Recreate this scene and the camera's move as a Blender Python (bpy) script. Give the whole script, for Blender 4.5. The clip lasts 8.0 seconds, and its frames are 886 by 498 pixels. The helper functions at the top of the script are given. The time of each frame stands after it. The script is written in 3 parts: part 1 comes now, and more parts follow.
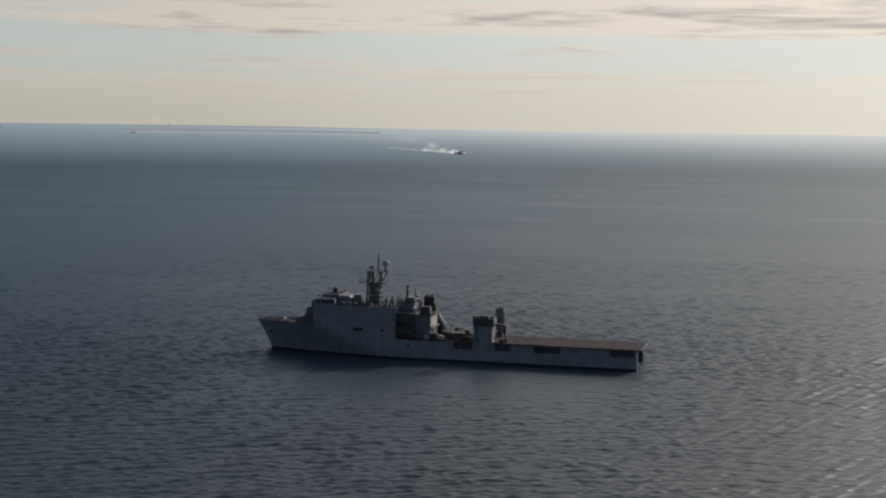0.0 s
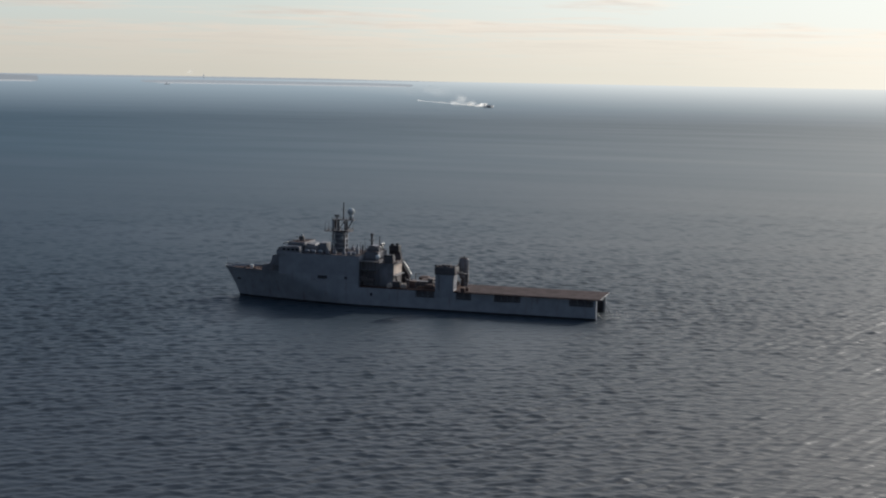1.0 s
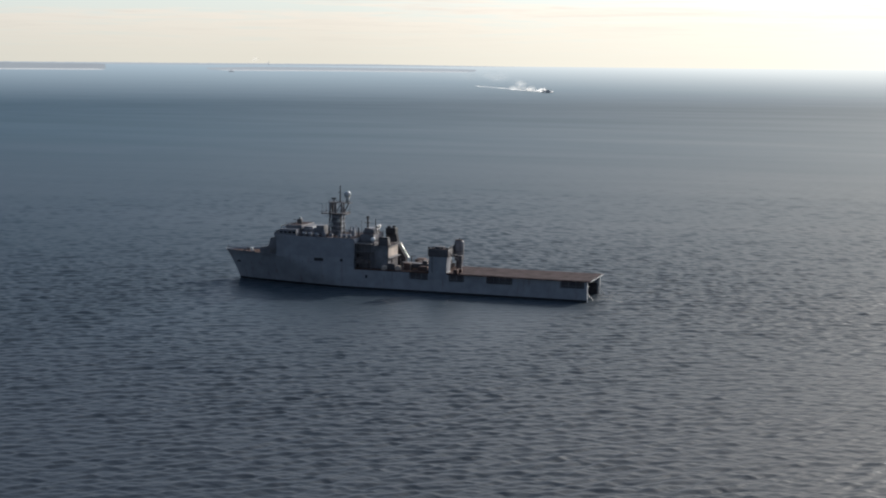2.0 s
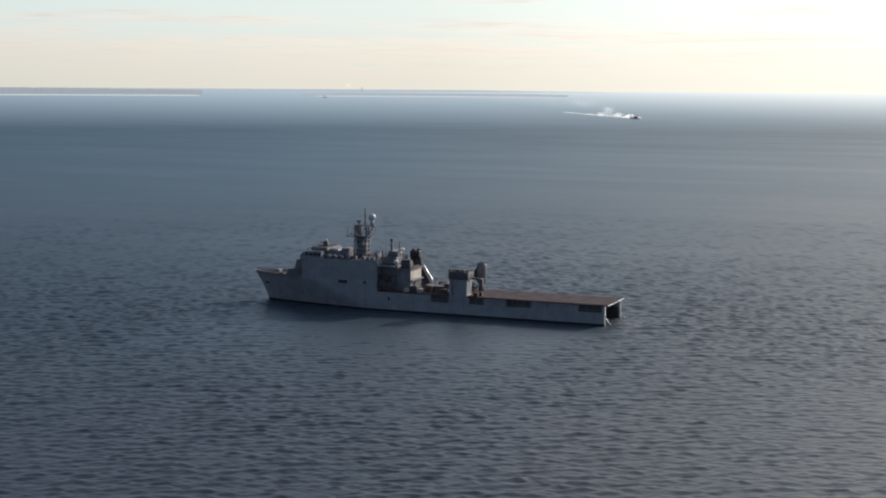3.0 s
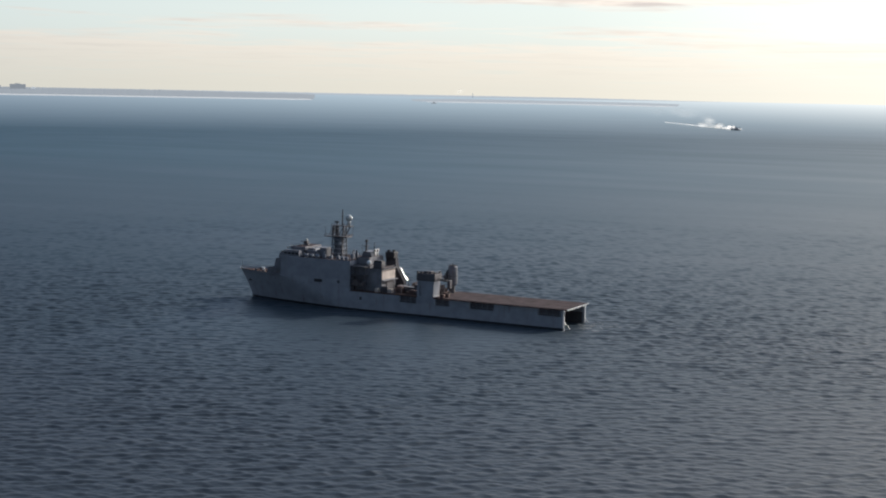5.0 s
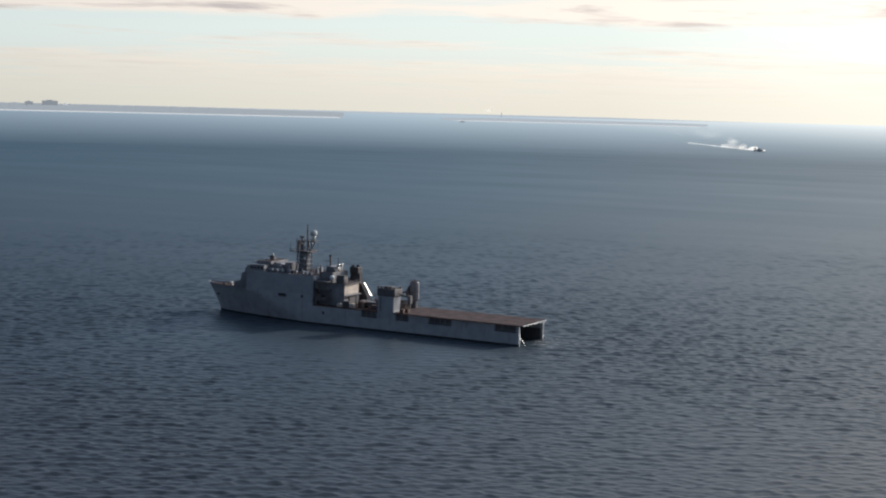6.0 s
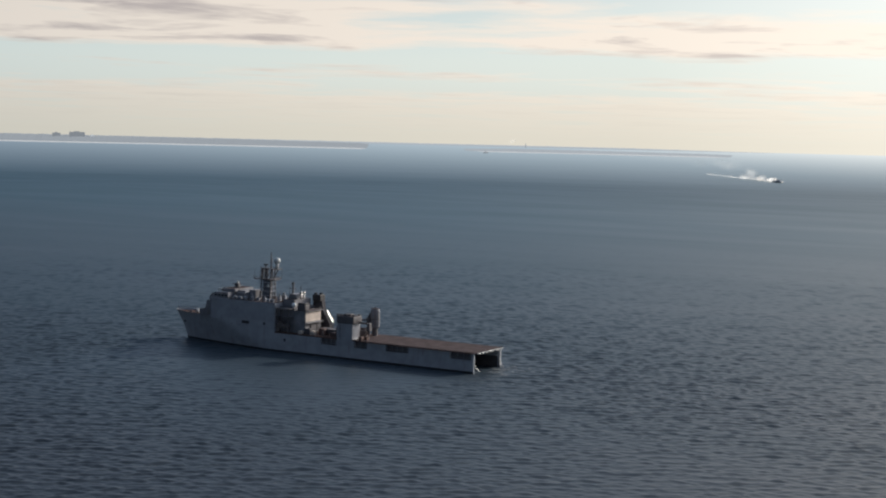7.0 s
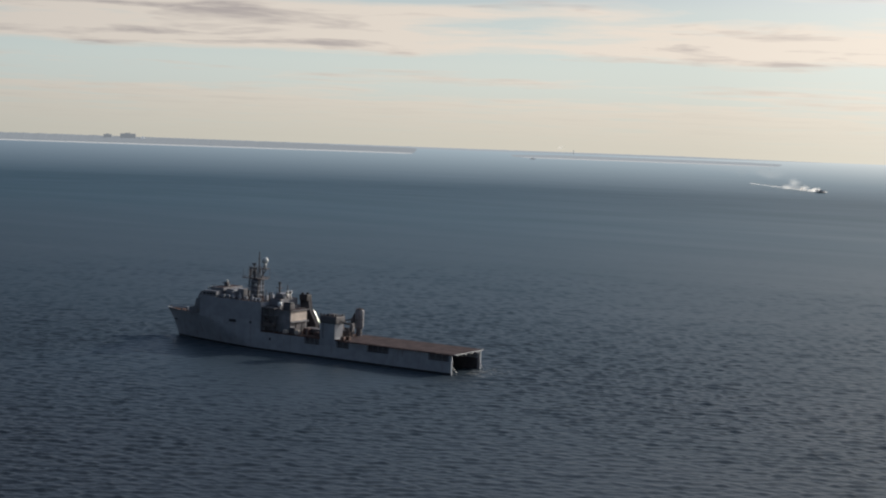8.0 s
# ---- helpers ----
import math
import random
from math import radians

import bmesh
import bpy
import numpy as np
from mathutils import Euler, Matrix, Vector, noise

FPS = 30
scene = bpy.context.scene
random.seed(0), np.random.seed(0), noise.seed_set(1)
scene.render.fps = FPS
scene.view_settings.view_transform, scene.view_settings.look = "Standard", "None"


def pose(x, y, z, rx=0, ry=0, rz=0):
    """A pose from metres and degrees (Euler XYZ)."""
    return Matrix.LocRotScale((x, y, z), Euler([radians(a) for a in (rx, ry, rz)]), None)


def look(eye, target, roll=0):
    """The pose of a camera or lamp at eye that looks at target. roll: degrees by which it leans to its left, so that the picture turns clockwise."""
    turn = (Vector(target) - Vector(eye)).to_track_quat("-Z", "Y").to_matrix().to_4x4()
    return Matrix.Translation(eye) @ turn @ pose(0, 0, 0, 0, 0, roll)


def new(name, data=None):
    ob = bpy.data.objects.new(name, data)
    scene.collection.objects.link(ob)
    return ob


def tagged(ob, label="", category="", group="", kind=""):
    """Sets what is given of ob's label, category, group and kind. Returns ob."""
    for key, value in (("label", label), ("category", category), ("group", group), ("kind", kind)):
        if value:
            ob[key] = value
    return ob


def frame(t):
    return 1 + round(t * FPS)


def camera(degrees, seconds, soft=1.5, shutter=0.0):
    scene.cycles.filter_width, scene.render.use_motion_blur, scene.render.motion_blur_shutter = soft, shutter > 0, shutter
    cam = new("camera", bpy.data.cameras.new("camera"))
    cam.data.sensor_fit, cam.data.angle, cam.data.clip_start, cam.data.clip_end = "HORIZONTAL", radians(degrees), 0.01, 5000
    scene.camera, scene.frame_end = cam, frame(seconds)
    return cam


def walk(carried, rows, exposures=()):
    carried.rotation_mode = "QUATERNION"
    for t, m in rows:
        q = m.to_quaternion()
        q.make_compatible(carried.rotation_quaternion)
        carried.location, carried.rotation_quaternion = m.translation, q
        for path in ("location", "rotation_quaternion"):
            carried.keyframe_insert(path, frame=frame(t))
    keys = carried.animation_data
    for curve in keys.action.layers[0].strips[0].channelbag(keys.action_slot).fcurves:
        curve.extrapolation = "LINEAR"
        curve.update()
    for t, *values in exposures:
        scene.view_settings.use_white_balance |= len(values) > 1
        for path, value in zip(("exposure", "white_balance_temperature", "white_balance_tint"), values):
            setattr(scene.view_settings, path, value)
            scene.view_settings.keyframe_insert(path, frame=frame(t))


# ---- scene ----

# ---------------------------------------------------------------- camera
cam = camera(33.077, 8.0, soft=2.0, shutter=0.4)


def shot(x, y, z, tilt, turn, roll):
    return pose(x, y, z, tilt, 0, turn) @ pose(0, 0, 0, 0, 0, roll)


walk(cam, [
    (0.0, shot(166.29, -676.85, 110.88, 85.083, 13.857, 0.809)),
    (0.5, shot(184.96, -673.71, 110.13, 84.177, 14.664, 0.723)),
    (1.0, shot(203.72, -670.21, 109.53, 83.276, 15.537, 1.025)),
    (1.5, shot(222.54, -666.34, 109.06, 82.519, 16.760, 0.772)),
    (3.0, shot(278.88, -652.60, 108.23, 83.646, 22.474, 0.357)),
    (3.5, shot(297.48, -647.31, 108.09, 84.210, 24.151, 0.655)),
    (4.0, shot(315.92, -641.68, 107.98, 84.110, 25.520, 1.073)),
    (5.5, shot(369.85, -622.74, 107.73, 83.986, 28.316, 1.121)),
    (6.0, shot(387.21, -615.76, 107.60, 84.548, 29.039, 1.417)),
    (6.5, shot(404.20, -608.45, 107.42, 85.073, 29.737, 1.436)),
    (7.0, shot(420.77, -600.82, 107.17, 85.712, 30.430, 1.364)),
    (7.5, shot(436.88, -592.86, 106.84, 86.210, 31.370, 1.379)),
    (8.0, shot(452.49, -584.59, 106.40, 85.878, 32.638, 2.019)),
], exposures=[(0.0, -0.51, 6450, 10), (1.5, 0.08, 6330, 10), (2.9, 0.22, 6350, 10), (3.6, 0.17, 6350, 10), (4.2, 0.15, 6350, 10), (5.5, 0.32, 6340, 10), (6.5, 0.18, 6440, 10), (7.25, 0.04, 6500, 10), (8.0, -0.10, 6540, 10)])

# ---------------------------------------------------------------- light
SUN_TURN, SUN_HEIGHT, GLOW_TURN = 23.0, 25.0, 30.0          # degrees from +y towards +x, degrees above the horizon
sun_way = Vector((math.sin(radians(SUN_TURN)) * math.cos(radians(SUN_HEIGHT)),
                  math.cos(radians(SUN_TURN)) * math.cos(radians(SUN_HEIGHT)), math.sin(radians(SUN_HEIGHT))))
sun = new("sun", bpy.data.lights.new("sun", "SUN"))
sun.data.energy, sun.data.angle, sun.data.color = 3.6, radians(2.0), (1.0, 0.95, 0.88)
sun.matrix_world = look(sun_way * 500, (0, 0, 0))


class Nodes:
    """Short hand for node trees."""

    def __init__(self, tree):
        self.tree = tree
        tree.nodes.clear()

    def add(self, kind, values=None, operation=None, use_clamp=None, data_type=None, blend_type=None, interpolation_type=None):
        node = self.tree.nodes.new(kind)
        if data_type:
            node.data_type = data_type
        if blend_type:
            node.blend_type = blend_type
        if operation:
            node.operation = operation
        if use_clamp:
            node.use_clamp = use_clamp
        if interpolation_type:
            node.interpolation_type = interpolation_type
        for key, value in (values or {}).items():
            if isinstance(value, bpy.types.NodeSocket):
                self.tree.links.new(value, node.inputs[key])
            else:
                node.inputs[key].default_value = value
        return node

    def math(self, op, a, b=0.0, clamp=False):
        return self.add("ShaderNodeMath", {0: a, 1: b}, operation=op, use_clamp=clamp).outputs[0]

    def ramp(self, fac, *stops):
        node = self.add("ShaderNodeValToRGB", {0: fac})
        while len(node.color_ramp.elements) < len(stops):
            node.color_ramp.elements.new(0.5)
        for element, (at, colour) in zip(node.color_ramp.elements, stops):
            element.position = at
            element.color = (colour, colour, colour, 1) if isinstance(colour, (int, float)) else (*colour, 1)
        return node.outputs[0]

    def mix(self, fac, a, b, blend="MIX"):
        node = self.add("ShaderNodeMix", {0: fac, 6: a, 7: b}, data_type="RGBA", blend_type=blend)
        return node.outputs[2]

    def noise(self, scale, detail=4.0, rough=0.55, vector=None, distort=0.0):
        values = {"Scale": scale, "Detail": detail, "Roughness": rough, "Distortion": distort}
        if vector is not None:
            values["Vector"] = vector
        return self.add("ShaderNodeTexNoise", values).outputs[0]


def make_sky():
    world = bpy.data.worlds.new("sky")
    scene.world = world
    world.use_nodes = True
    n = Nodes(world.node_tree)
    blue = n.add("ShaderNodeTexSky")
    blue.sky_type, blue.sun_disc = "NISHITA", False
    blue.sun_elevation, blue.sun_rotation = radians(SUN_HEIGHT), radians(SUN_TURN)
    blue.air_density, blue.dust_density, blue.ozone_density = 1.0, 2.5, 1.0
    clear = n.mix(1.0, blue.outputs[0], (0.05, 0.05, 0.05, 1), "MULTIPLY")
    way = n.add("ShaderNodeTexCoord").outputs["Generated"]
    x, y, z = n.add("ShaderNodeSeparateXYZ", {0: way}).outputs
    # how near a direction is to the sun's side of the sky: 0 away, 1 towards
    toward = n.math("ADD", n.math("MULTIPLY", x, math.sin(radians(GLOW_TURN)) * 0.5), n.math("MULTIPLY", y, math.cos(radians(GLOW_TURN)) * 0.5))
    toward = n.math("ADD", toward, 0.5, True)
    up = n.math("MAXIMUM", z, 0.0)
    # clouds lie on a flat layer overhead, and so crowd together towards the horizon
    depth = n.math("ADD", up, 0.022)
    sheet = n.add("ShaderNodeCombineXYZ", {0: n.math("DIVIDE", x, depth), 1: n.math("DIVIDE", y, depth), 2: 3.7}).outputs[0]
    big = n.noise(0.34, 5.0, 0.55, sheet, 0.35)
    fine = n.noise(1.15, 5.0, 0.6, sheet, 0.25)
    body = n.math("ADD", n.math("MULTIPLY", big, 0.66), n.math("MULTIPLY", fine, 0.34))
    # banks: a veil near the horizon, a clear strip, then broken cloud with blue gaps
    bank = n.ramp(n.math("MULTIPLY", up, 4.0), (0.0, 0.28), (0.10, 0.24), (0.145, 0.12), (0.215, 0.10), (0.245, 0.33), (0.31, 0.28), (0.37, 0.14), (1.0, 0.14))
    cover = n.add("ShaderNodeMapRange", {0: n.math("ADD", body, bank), 1: 0.62, 2: 0.74}).outputs[0]
    thick = n.add("ShaderNodeMapRange", {0: n.math("ADD", n.math("MULTIPLY", body, 0.6), n.math("MULTIPLY", n.noise(0.9, 4.0, 0.6, sheet, 0.5), 0.4)), 1: 0.50, 2: 0.60}).outputs[0]
    lit = n.ramp(toward, (0.0, (0.13, 0.15, 0.18)), (0.5, (0.60, 0.55, 0.50)), (0.8, (0.92, 0.81, 0.70)), (0.9, (1.12, 0.99, 0.85)), (1.0, (1.4, 1.25, 1.05)))
    shade = n.mix(1.0, lit, (0.58, 0.57, 0.62, 1), "MULTIPLY")
    thick = n.math("MULTIPLY", thick, n.ramp(up, (0.015, 0.25), (0.045, 0.45), (0.062, 1.0)))
    cloud = n.mix(thick, lit, shade)
    strip = n.ramp(toward, (0.0, (0.14, 0.18, 0.23)), (0.5, (0.50, 0.58, 0.58)), (0.8, (0.73, 0.79, 0.74)), (0.9, (0.97, 1.01, 0.94)), (1.0, (1.2, 1.2, 1.1)))
    high = n.ramp(toward, (0.0, (0.085, 0.12, 0.175)), (0.5, (0.085, 0.135, 0.22)), (0.62, (0.17, 0.26, 0.40)), (0.75, (0.34, 0.46, 0.62)), (0.85, (0.95, 0.99, 1.04)), (0.92, (1.55, 1.46, 1.32)), (1.0, (2.0, 1.8, 1.5)))
    haze = n.ramp(toward, (0.0, (0.14, 0.16, 0.19)), (0.5, (0.47, 0.47, 0.42)), (0.8, (0.71, 0.67, 0.57)), (0.9, (0.92, 0.87, 0.74)), (1.0, (1.3, 1.22, 1.05)))
    open_sky = n.mix(n.ramp(up, (0.05, 0.0), (0.09, 0.25), (0.115, 1.0)), strip, n.mix(0.8, clear, high))
    cloud = n.mix(n.ramp(up, (0.088, 0.0), (0.12, 0.9), (0.6, 0.95)), cloud, high)
    colour = n.mix(n.math("MULTIPLY", cover, 0.9), open_sky, cloud)
    colour = n.mix(n.ramp(up, (0.0, 0.95), (0.018, 0.65), (0.036, 0.25), (0.06, 0.0)), colour, haze)
    back = n.add("ShaderNodeBackground", {0: colour, 1: 1.0})
    n.add("ShaderNodeOutputWorld", {0: back.outputs[0]})


make_sky()


# ---------------------------------------------------------------- materials
def material(name):
    m = bpy.data.materials.new(name)
    m.use_nodes = True
    return m, Nodes(m.node_tree)


def close(n, shader):
    n.add("ShaderNodeOutputMaterial", {0: shader})


def painted(name, colour, rough=0.55, metal=0.0, wear=0.25, rust=0.0, scale=1.0, gloss=0.5):
    """Paint with blotches, fine grain and, where asked, rust streaks that run down."""
    m, n = material(name)
    place = n.add("ShaderNodeTexCoord").outputs["Object"]
    blot = n.noise(0.22 * scale, 5, 0.6, place)
    grain = n.noise(2.4 * scale, 4, 0.6, place)
    dark = tuple(c * (1 - wear) for c in colour) + (1,)
    light = tuple(min(1, c * (1 + wear * 0.7)) for c in colour) + (1,)
    col = n.mix(n.add("ShaderNodeMapRange", {0: blot, 1: 0.35, 2: 0.65}).outputs[0], dark, light)
    col = n.mix(n.math("MULTIPLY", grain, 0.3), col, dark)
    if rust:
        run = n.add("ShaderNodeMapping", {"Vector": place, "Scale": (0.55, 0.55, 0.05)}).outputs[0]
        streak = n.add("ShaderNodeMapRange", {0: n.noise(1.0, 5, 0.65, run), 1: 0.57, 2: 0.74}).outputs[0]
        col = n.mix(n.math("MULTIPLY", streak, rust), col, (0.16, 0.075, 0.035, 1))
    bump = n.add("ShaderNodeBump", {"Strength": 0.25, "Distance": 0.03, "Height": grain}).outputs[0]
    p = n.add("ShaderNodeBsdfPrincipled", {"Base Color": col, "Roughness": rough, "Metallic": metal, "Specular IOR Level": gloss, "Normal": bump})
    close(n, p.outputs[0])
    return m


HULL = painted("haze_grey_paint", (0.335, 0.345, 0.375), 0.5, wear=0.16, rust=0.7)
GREY = painted("deckhouse_grey_paint", (0.30, 0.31, 0.34), 0.5, wear=0.16, rust=0.3)
DARK = painted("dark_machinery_and_shade_paint", (0.11, 0.10, 0.105), 0.6, wear=0.3, rust=0.3)
# shade on the starboard funnel casing is put into this dark colour
SHADED = painted("shade_dark_matt_paint", (0.085, 0.08, 0.085), 0.95, wear=0.4, gloss=0.1)
MID = painted("weathered_mid_grey_paint", (0.23, 0.225, 0.24), 0.6, wear=0.3, rust=0.45, gloss=0.3)
BLACK = painted("black_paint", (0.04, 0.036, 0.04), 0.6)
BOOT = painted("boot_topping_black", (0.02, 0.02, 0.022), 0.45)
DECK = painted("non_skid_deck", (0.082, 0.060, 0.060), 0.95, wear=0.35, gloss=0.08)
FOREDECK = painted("foredeck_red_brown", (0.12, 0.075, 0.062), 0.95, wear=0.35, gloss=0.1)
WHITE = painted("white_paint", (0.75, 0.76, 0.76), 0.14, wear=0.1)
RADOME = painted("radome_paint", (0.5, 0.51, 0.5), 0.22, wear=0.1)
BRIGHT = painted("bare_bright_plate", (0.50, 0.49, 0.47), 0.41, metal=1.0, wear=0.15)
CREAM = painted("buff_locker_and_sunlit_paint", (0.58, 0.49, 0.42), 0.6, rust=0.2)
RUSTY = painted("red_lead_gear", (0.13, 0.075, 0.062), 0.7, wear=0.4)
STEEL = painted("galvanised_steel", (0.55, 0.55, 0.54), 0.4, metal=0.4)
RUBBER = painted("skirt_rubber", (0.06, 0.06, 0.065), 0.7)
BOATGREY = painted("boat_grey", (0.14, 0.115, 0.11), 0.5)


def glass():
    m, n = material("bridge_glass")
    p = n.add("ShaderNodeBsdfPrincipled", {"Base Color": (0.01, 0.012, 0.015, 1), "Roughness": 0.06, "IOR": 1.5})
    close(n, p.outputs[0])
    return m


GLASS = glass()
CENTRE_X, CENTRE_Y, FAR_FROM = 330.0, -650.0, 3250.0


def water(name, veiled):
    """Wind-ruffled open water: the swell is in the mesh, ripples are fine relief. veiled: haze is painted over the far
    part as emission.
    """
    m, n = material(name)
    place = n.add("ShaderNodeNewGeometry").outputs["Position"]
    flat = n.add("ShaderNodeVectorMath", {0: place, 1: (-CENTRE_X, -CENTRE_Y, 0)}, operation="ADD").outputs[0]
    away = n.add("ShaderNodeVectorMath", {0: flat}, operation="LENGTH").outputs[1]
    far = n.add("ShaderNodeMapRange", {0: away, 1: 350.0, 2: 2600.0}).outputs[0]
    gust = n.add("ShaderNodeMapping", {"Vector": place, "Rotation": (0, 0, radians(20)), "Scale": (0.0022, 0.0075, 1)}).outputs[0]
    gusts = n.add("ShaderNodeMapRange", {0: n.noise(1.0, 4, 0.55, gust, 0.4), 1: 0.3, 2: 0.7}).outputs[0]
    lie = n.add("ShaderNodeMapping", {"Vector": place, "Rotation": (0, 0, radians(35)), "Scale": (0.5, 1.0, 1)}).outputs[0]
    ripple = n.noise(0.7, 3, 0.55, lie, 0.3)
    near = n.add("ShaderNodeMapRange", {0: away, 1: 380.0, 2: 1100.0, 3: 1.0, 4: 0.0}).outputs[0]
    # the water in the ship's lee is calmer
    px, py, pz = n.add("ShaderNodeSeparateXYZ", {0: place}).outputs
    lee = n.math("MULTIPLY", n.add("ShaderNodeMapRange", {0: px, 1: -94.0, 2: -72.0}).outputs[0], n.add("ShaderNodeMapRange", {0: px, 1: 100.0, 2: 80.0}).outputs[0])
    lee = n.math("MULTIPLY", lee, n.add("ShaderNodeMapRange", {0: py, 1: -230.0, 2: -30.0}).outputs[0])
    lee = n.math("MULTIPLY", lee, n.add("ShaderNodeMapRange", {0: py, 1: 20.0, 2: 12.0}).outputs[0])
    # farther water is painted bluer and lighter, in place of air light
    far_blue = n.add("ShaderNodeMapRange", {0: n.math("ADD", py, n.math("MULTIPLY", gusts, 260.0)), 1: -350.0, 2: 1300.0}).outputs[0]
    tone = n.mix(far_blue, (0.033, 0.038, 0.048, 1), (0.030, 0.072, 0.100, 1))
    height = n.math("MULTIPLY", n.math("ADD", n.math("MULTIPLY", gusts, 0.4), 0.6), n.math("MULTIPLY", near, n.math("SUBTRACT", 1.0, n.math("MULTIPLY", lee, 0.6))))
    bump = n.add("ShaderNodeBump", {"Strength": height, "Distance": 0.22, "Height": ripple}).outputs[0]
    # waves too small to be told apart widen the gloss
    rough = n.math("ADD", n.math("ADD", 0.42, n.math("MULTIPLY", far, 0.04)), n.math("MULTIPLY", gusts, 0.07))
    rough = n.math("SUBTRACT", rough, n.math("MULTIPLY", lee, 0.08))
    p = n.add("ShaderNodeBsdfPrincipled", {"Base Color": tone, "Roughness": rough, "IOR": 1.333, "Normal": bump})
    shader = p.outputs[0]
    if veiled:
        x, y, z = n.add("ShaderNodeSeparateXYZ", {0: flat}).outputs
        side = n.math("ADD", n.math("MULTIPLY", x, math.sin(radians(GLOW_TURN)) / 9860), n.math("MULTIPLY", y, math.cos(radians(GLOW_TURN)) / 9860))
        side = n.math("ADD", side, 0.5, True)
        # haze painted as emission: brighter towards the sun's side, stronger with distance
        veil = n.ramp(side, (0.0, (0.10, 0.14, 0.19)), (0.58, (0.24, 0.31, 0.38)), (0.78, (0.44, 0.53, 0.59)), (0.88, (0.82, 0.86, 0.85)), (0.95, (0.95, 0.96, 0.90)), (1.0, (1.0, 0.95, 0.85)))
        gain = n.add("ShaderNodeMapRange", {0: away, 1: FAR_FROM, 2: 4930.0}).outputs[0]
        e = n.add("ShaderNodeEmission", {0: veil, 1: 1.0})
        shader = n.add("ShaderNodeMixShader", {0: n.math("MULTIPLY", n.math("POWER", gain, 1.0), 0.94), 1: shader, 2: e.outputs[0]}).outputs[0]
    close(n, shader)
    return m


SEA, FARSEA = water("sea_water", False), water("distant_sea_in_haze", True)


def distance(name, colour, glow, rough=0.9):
    """Distant things: a plain pale backdrop colour, the air's haze painted in as emission."""
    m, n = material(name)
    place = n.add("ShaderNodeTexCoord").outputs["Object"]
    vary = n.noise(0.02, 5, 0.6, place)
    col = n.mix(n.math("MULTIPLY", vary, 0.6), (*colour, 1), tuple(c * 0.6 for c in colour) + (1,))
    # the emission stands in for hazy air; nothing here is a lamp
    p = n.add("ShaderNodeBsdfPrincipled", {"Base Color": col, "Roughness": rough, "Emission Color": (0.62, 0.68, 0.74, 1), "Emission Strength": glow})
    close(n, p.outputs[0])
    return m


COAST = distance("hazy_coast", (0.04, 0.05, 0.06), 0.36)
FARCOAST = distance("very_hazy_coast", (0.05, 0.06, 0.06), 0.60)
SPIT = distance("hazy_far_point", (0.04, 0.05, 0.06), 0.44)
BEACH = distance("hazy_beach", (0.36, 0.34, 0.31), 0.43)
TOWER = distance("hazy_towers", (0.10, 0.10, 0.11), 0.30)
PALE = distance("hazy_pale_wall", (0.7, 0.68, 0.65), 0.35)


def spray_material(name, density):
    """Airborne droplets: scatters light to both sides, thins out towards the edge of each wisp."""
    m, n = material(name)
    place = n.add("ShaderNodeTexCoord").outputs["Object"]
    edge = n.add("ShaderNodeAttribute")
    edge.attribute_name = "body"
    thin = n.add("ShaderNodeMapRange", {0: n.noise(0.15, 4, 0.6, place), 1: 0.3, 2: 0.65, 3: density * 0.55, 4: density}).outputs[0]
    thin = n.math("MULTIPLY", thin, edge.outputs["Fac"])
    soft = n.add("ShaderNodeBsdfTranslucent", {0: (0.99, 0.98, 0.96, 1)})
    matt = n.add("ShaderNodeBsdfDiffuse", {0: (0.99, 0.98, 0.96, 1)})
    white = n.add("ShaderNodeMixShader", {0: 0.86, 1: matt.outputs[0], 2: soft.outputs[0]})
    clear = n.add("ShaderNodeBsdfTransparent")
    both = n.add("ShaderNodeMixShader", {0: thin, 1: clear.outputs[0], 2: white.outputs[0]})
    close(n, both.outputs[0])
    return m


SPRAY = spray_material("white_spray", 0.95)
MIST = spray_material("thin_mist", 0.22)
HAZE = spray_material("faint_haze", 0.065)
FOAM = spray_material("wake_foam", 0.7)


# ---------------------------------------------------------------- mesh helpers
def box(bm, x0, x1, y0, y1, z0, z1, bevel=0.0):
    made = bmesh.ops.create_cube(bm, size=1.0, matrix=Matrix.Translation(((x0 + x1) / 2, (y0 + y1) / 2, (z0 + z1) / 2)) @ Matrix.Diagonal((x1 - x0, y1 - y0, z1 - z0, 1)))
    if bevel:
        edges = list({e for v in made["verts"] for e in v.link_edges})
        bmesh.ops.bevel(bm, geom=edges, offset=bevel, segments=2, affect="EDGES", profile=0.6)


def rod(bm, a, b, r0, r1=None, seg=8):
    a, b = Vector(a), Vector(b)
    way = b - a
    m = Matrix.Translation((a + b) / 2) @ way.to_track_quat("Z", "Y").to_matrix().to_4x4()
    bmesh.ops.create_cone(bm, cap_ends=True, segments=seg, radius1=r0, radius2=r0 if r1 is None else r1, depth=way.length, matrix=m)


def ball(bm, at, r, seg=16, squash=1.0):
    bmesh.ops.create_uvsphere(bm, u_segments=seg, v_segments=max(6, seg // 2), radius=r, matrix=Matrix.Translation(at) @ Matrix.Diagonal((1, 1, squash, 1)))


def prism(bm, outline, y0, y1):
    """A closed outline in x and z, drawn out from y0 to y1."""
    a = [bm.verts.new((x, y0, z)) for x, z in outline]
    b = [bm.verts.new((x, y1, z)) for x, z in outline]
    bm.faces.new(a)
    bm.faces.new(b[::-1])
    for i in range(len(a)):
        j = (i + 1) % len(a)
        bm.faces.new((a[j], a[i], b[i], b[j]))


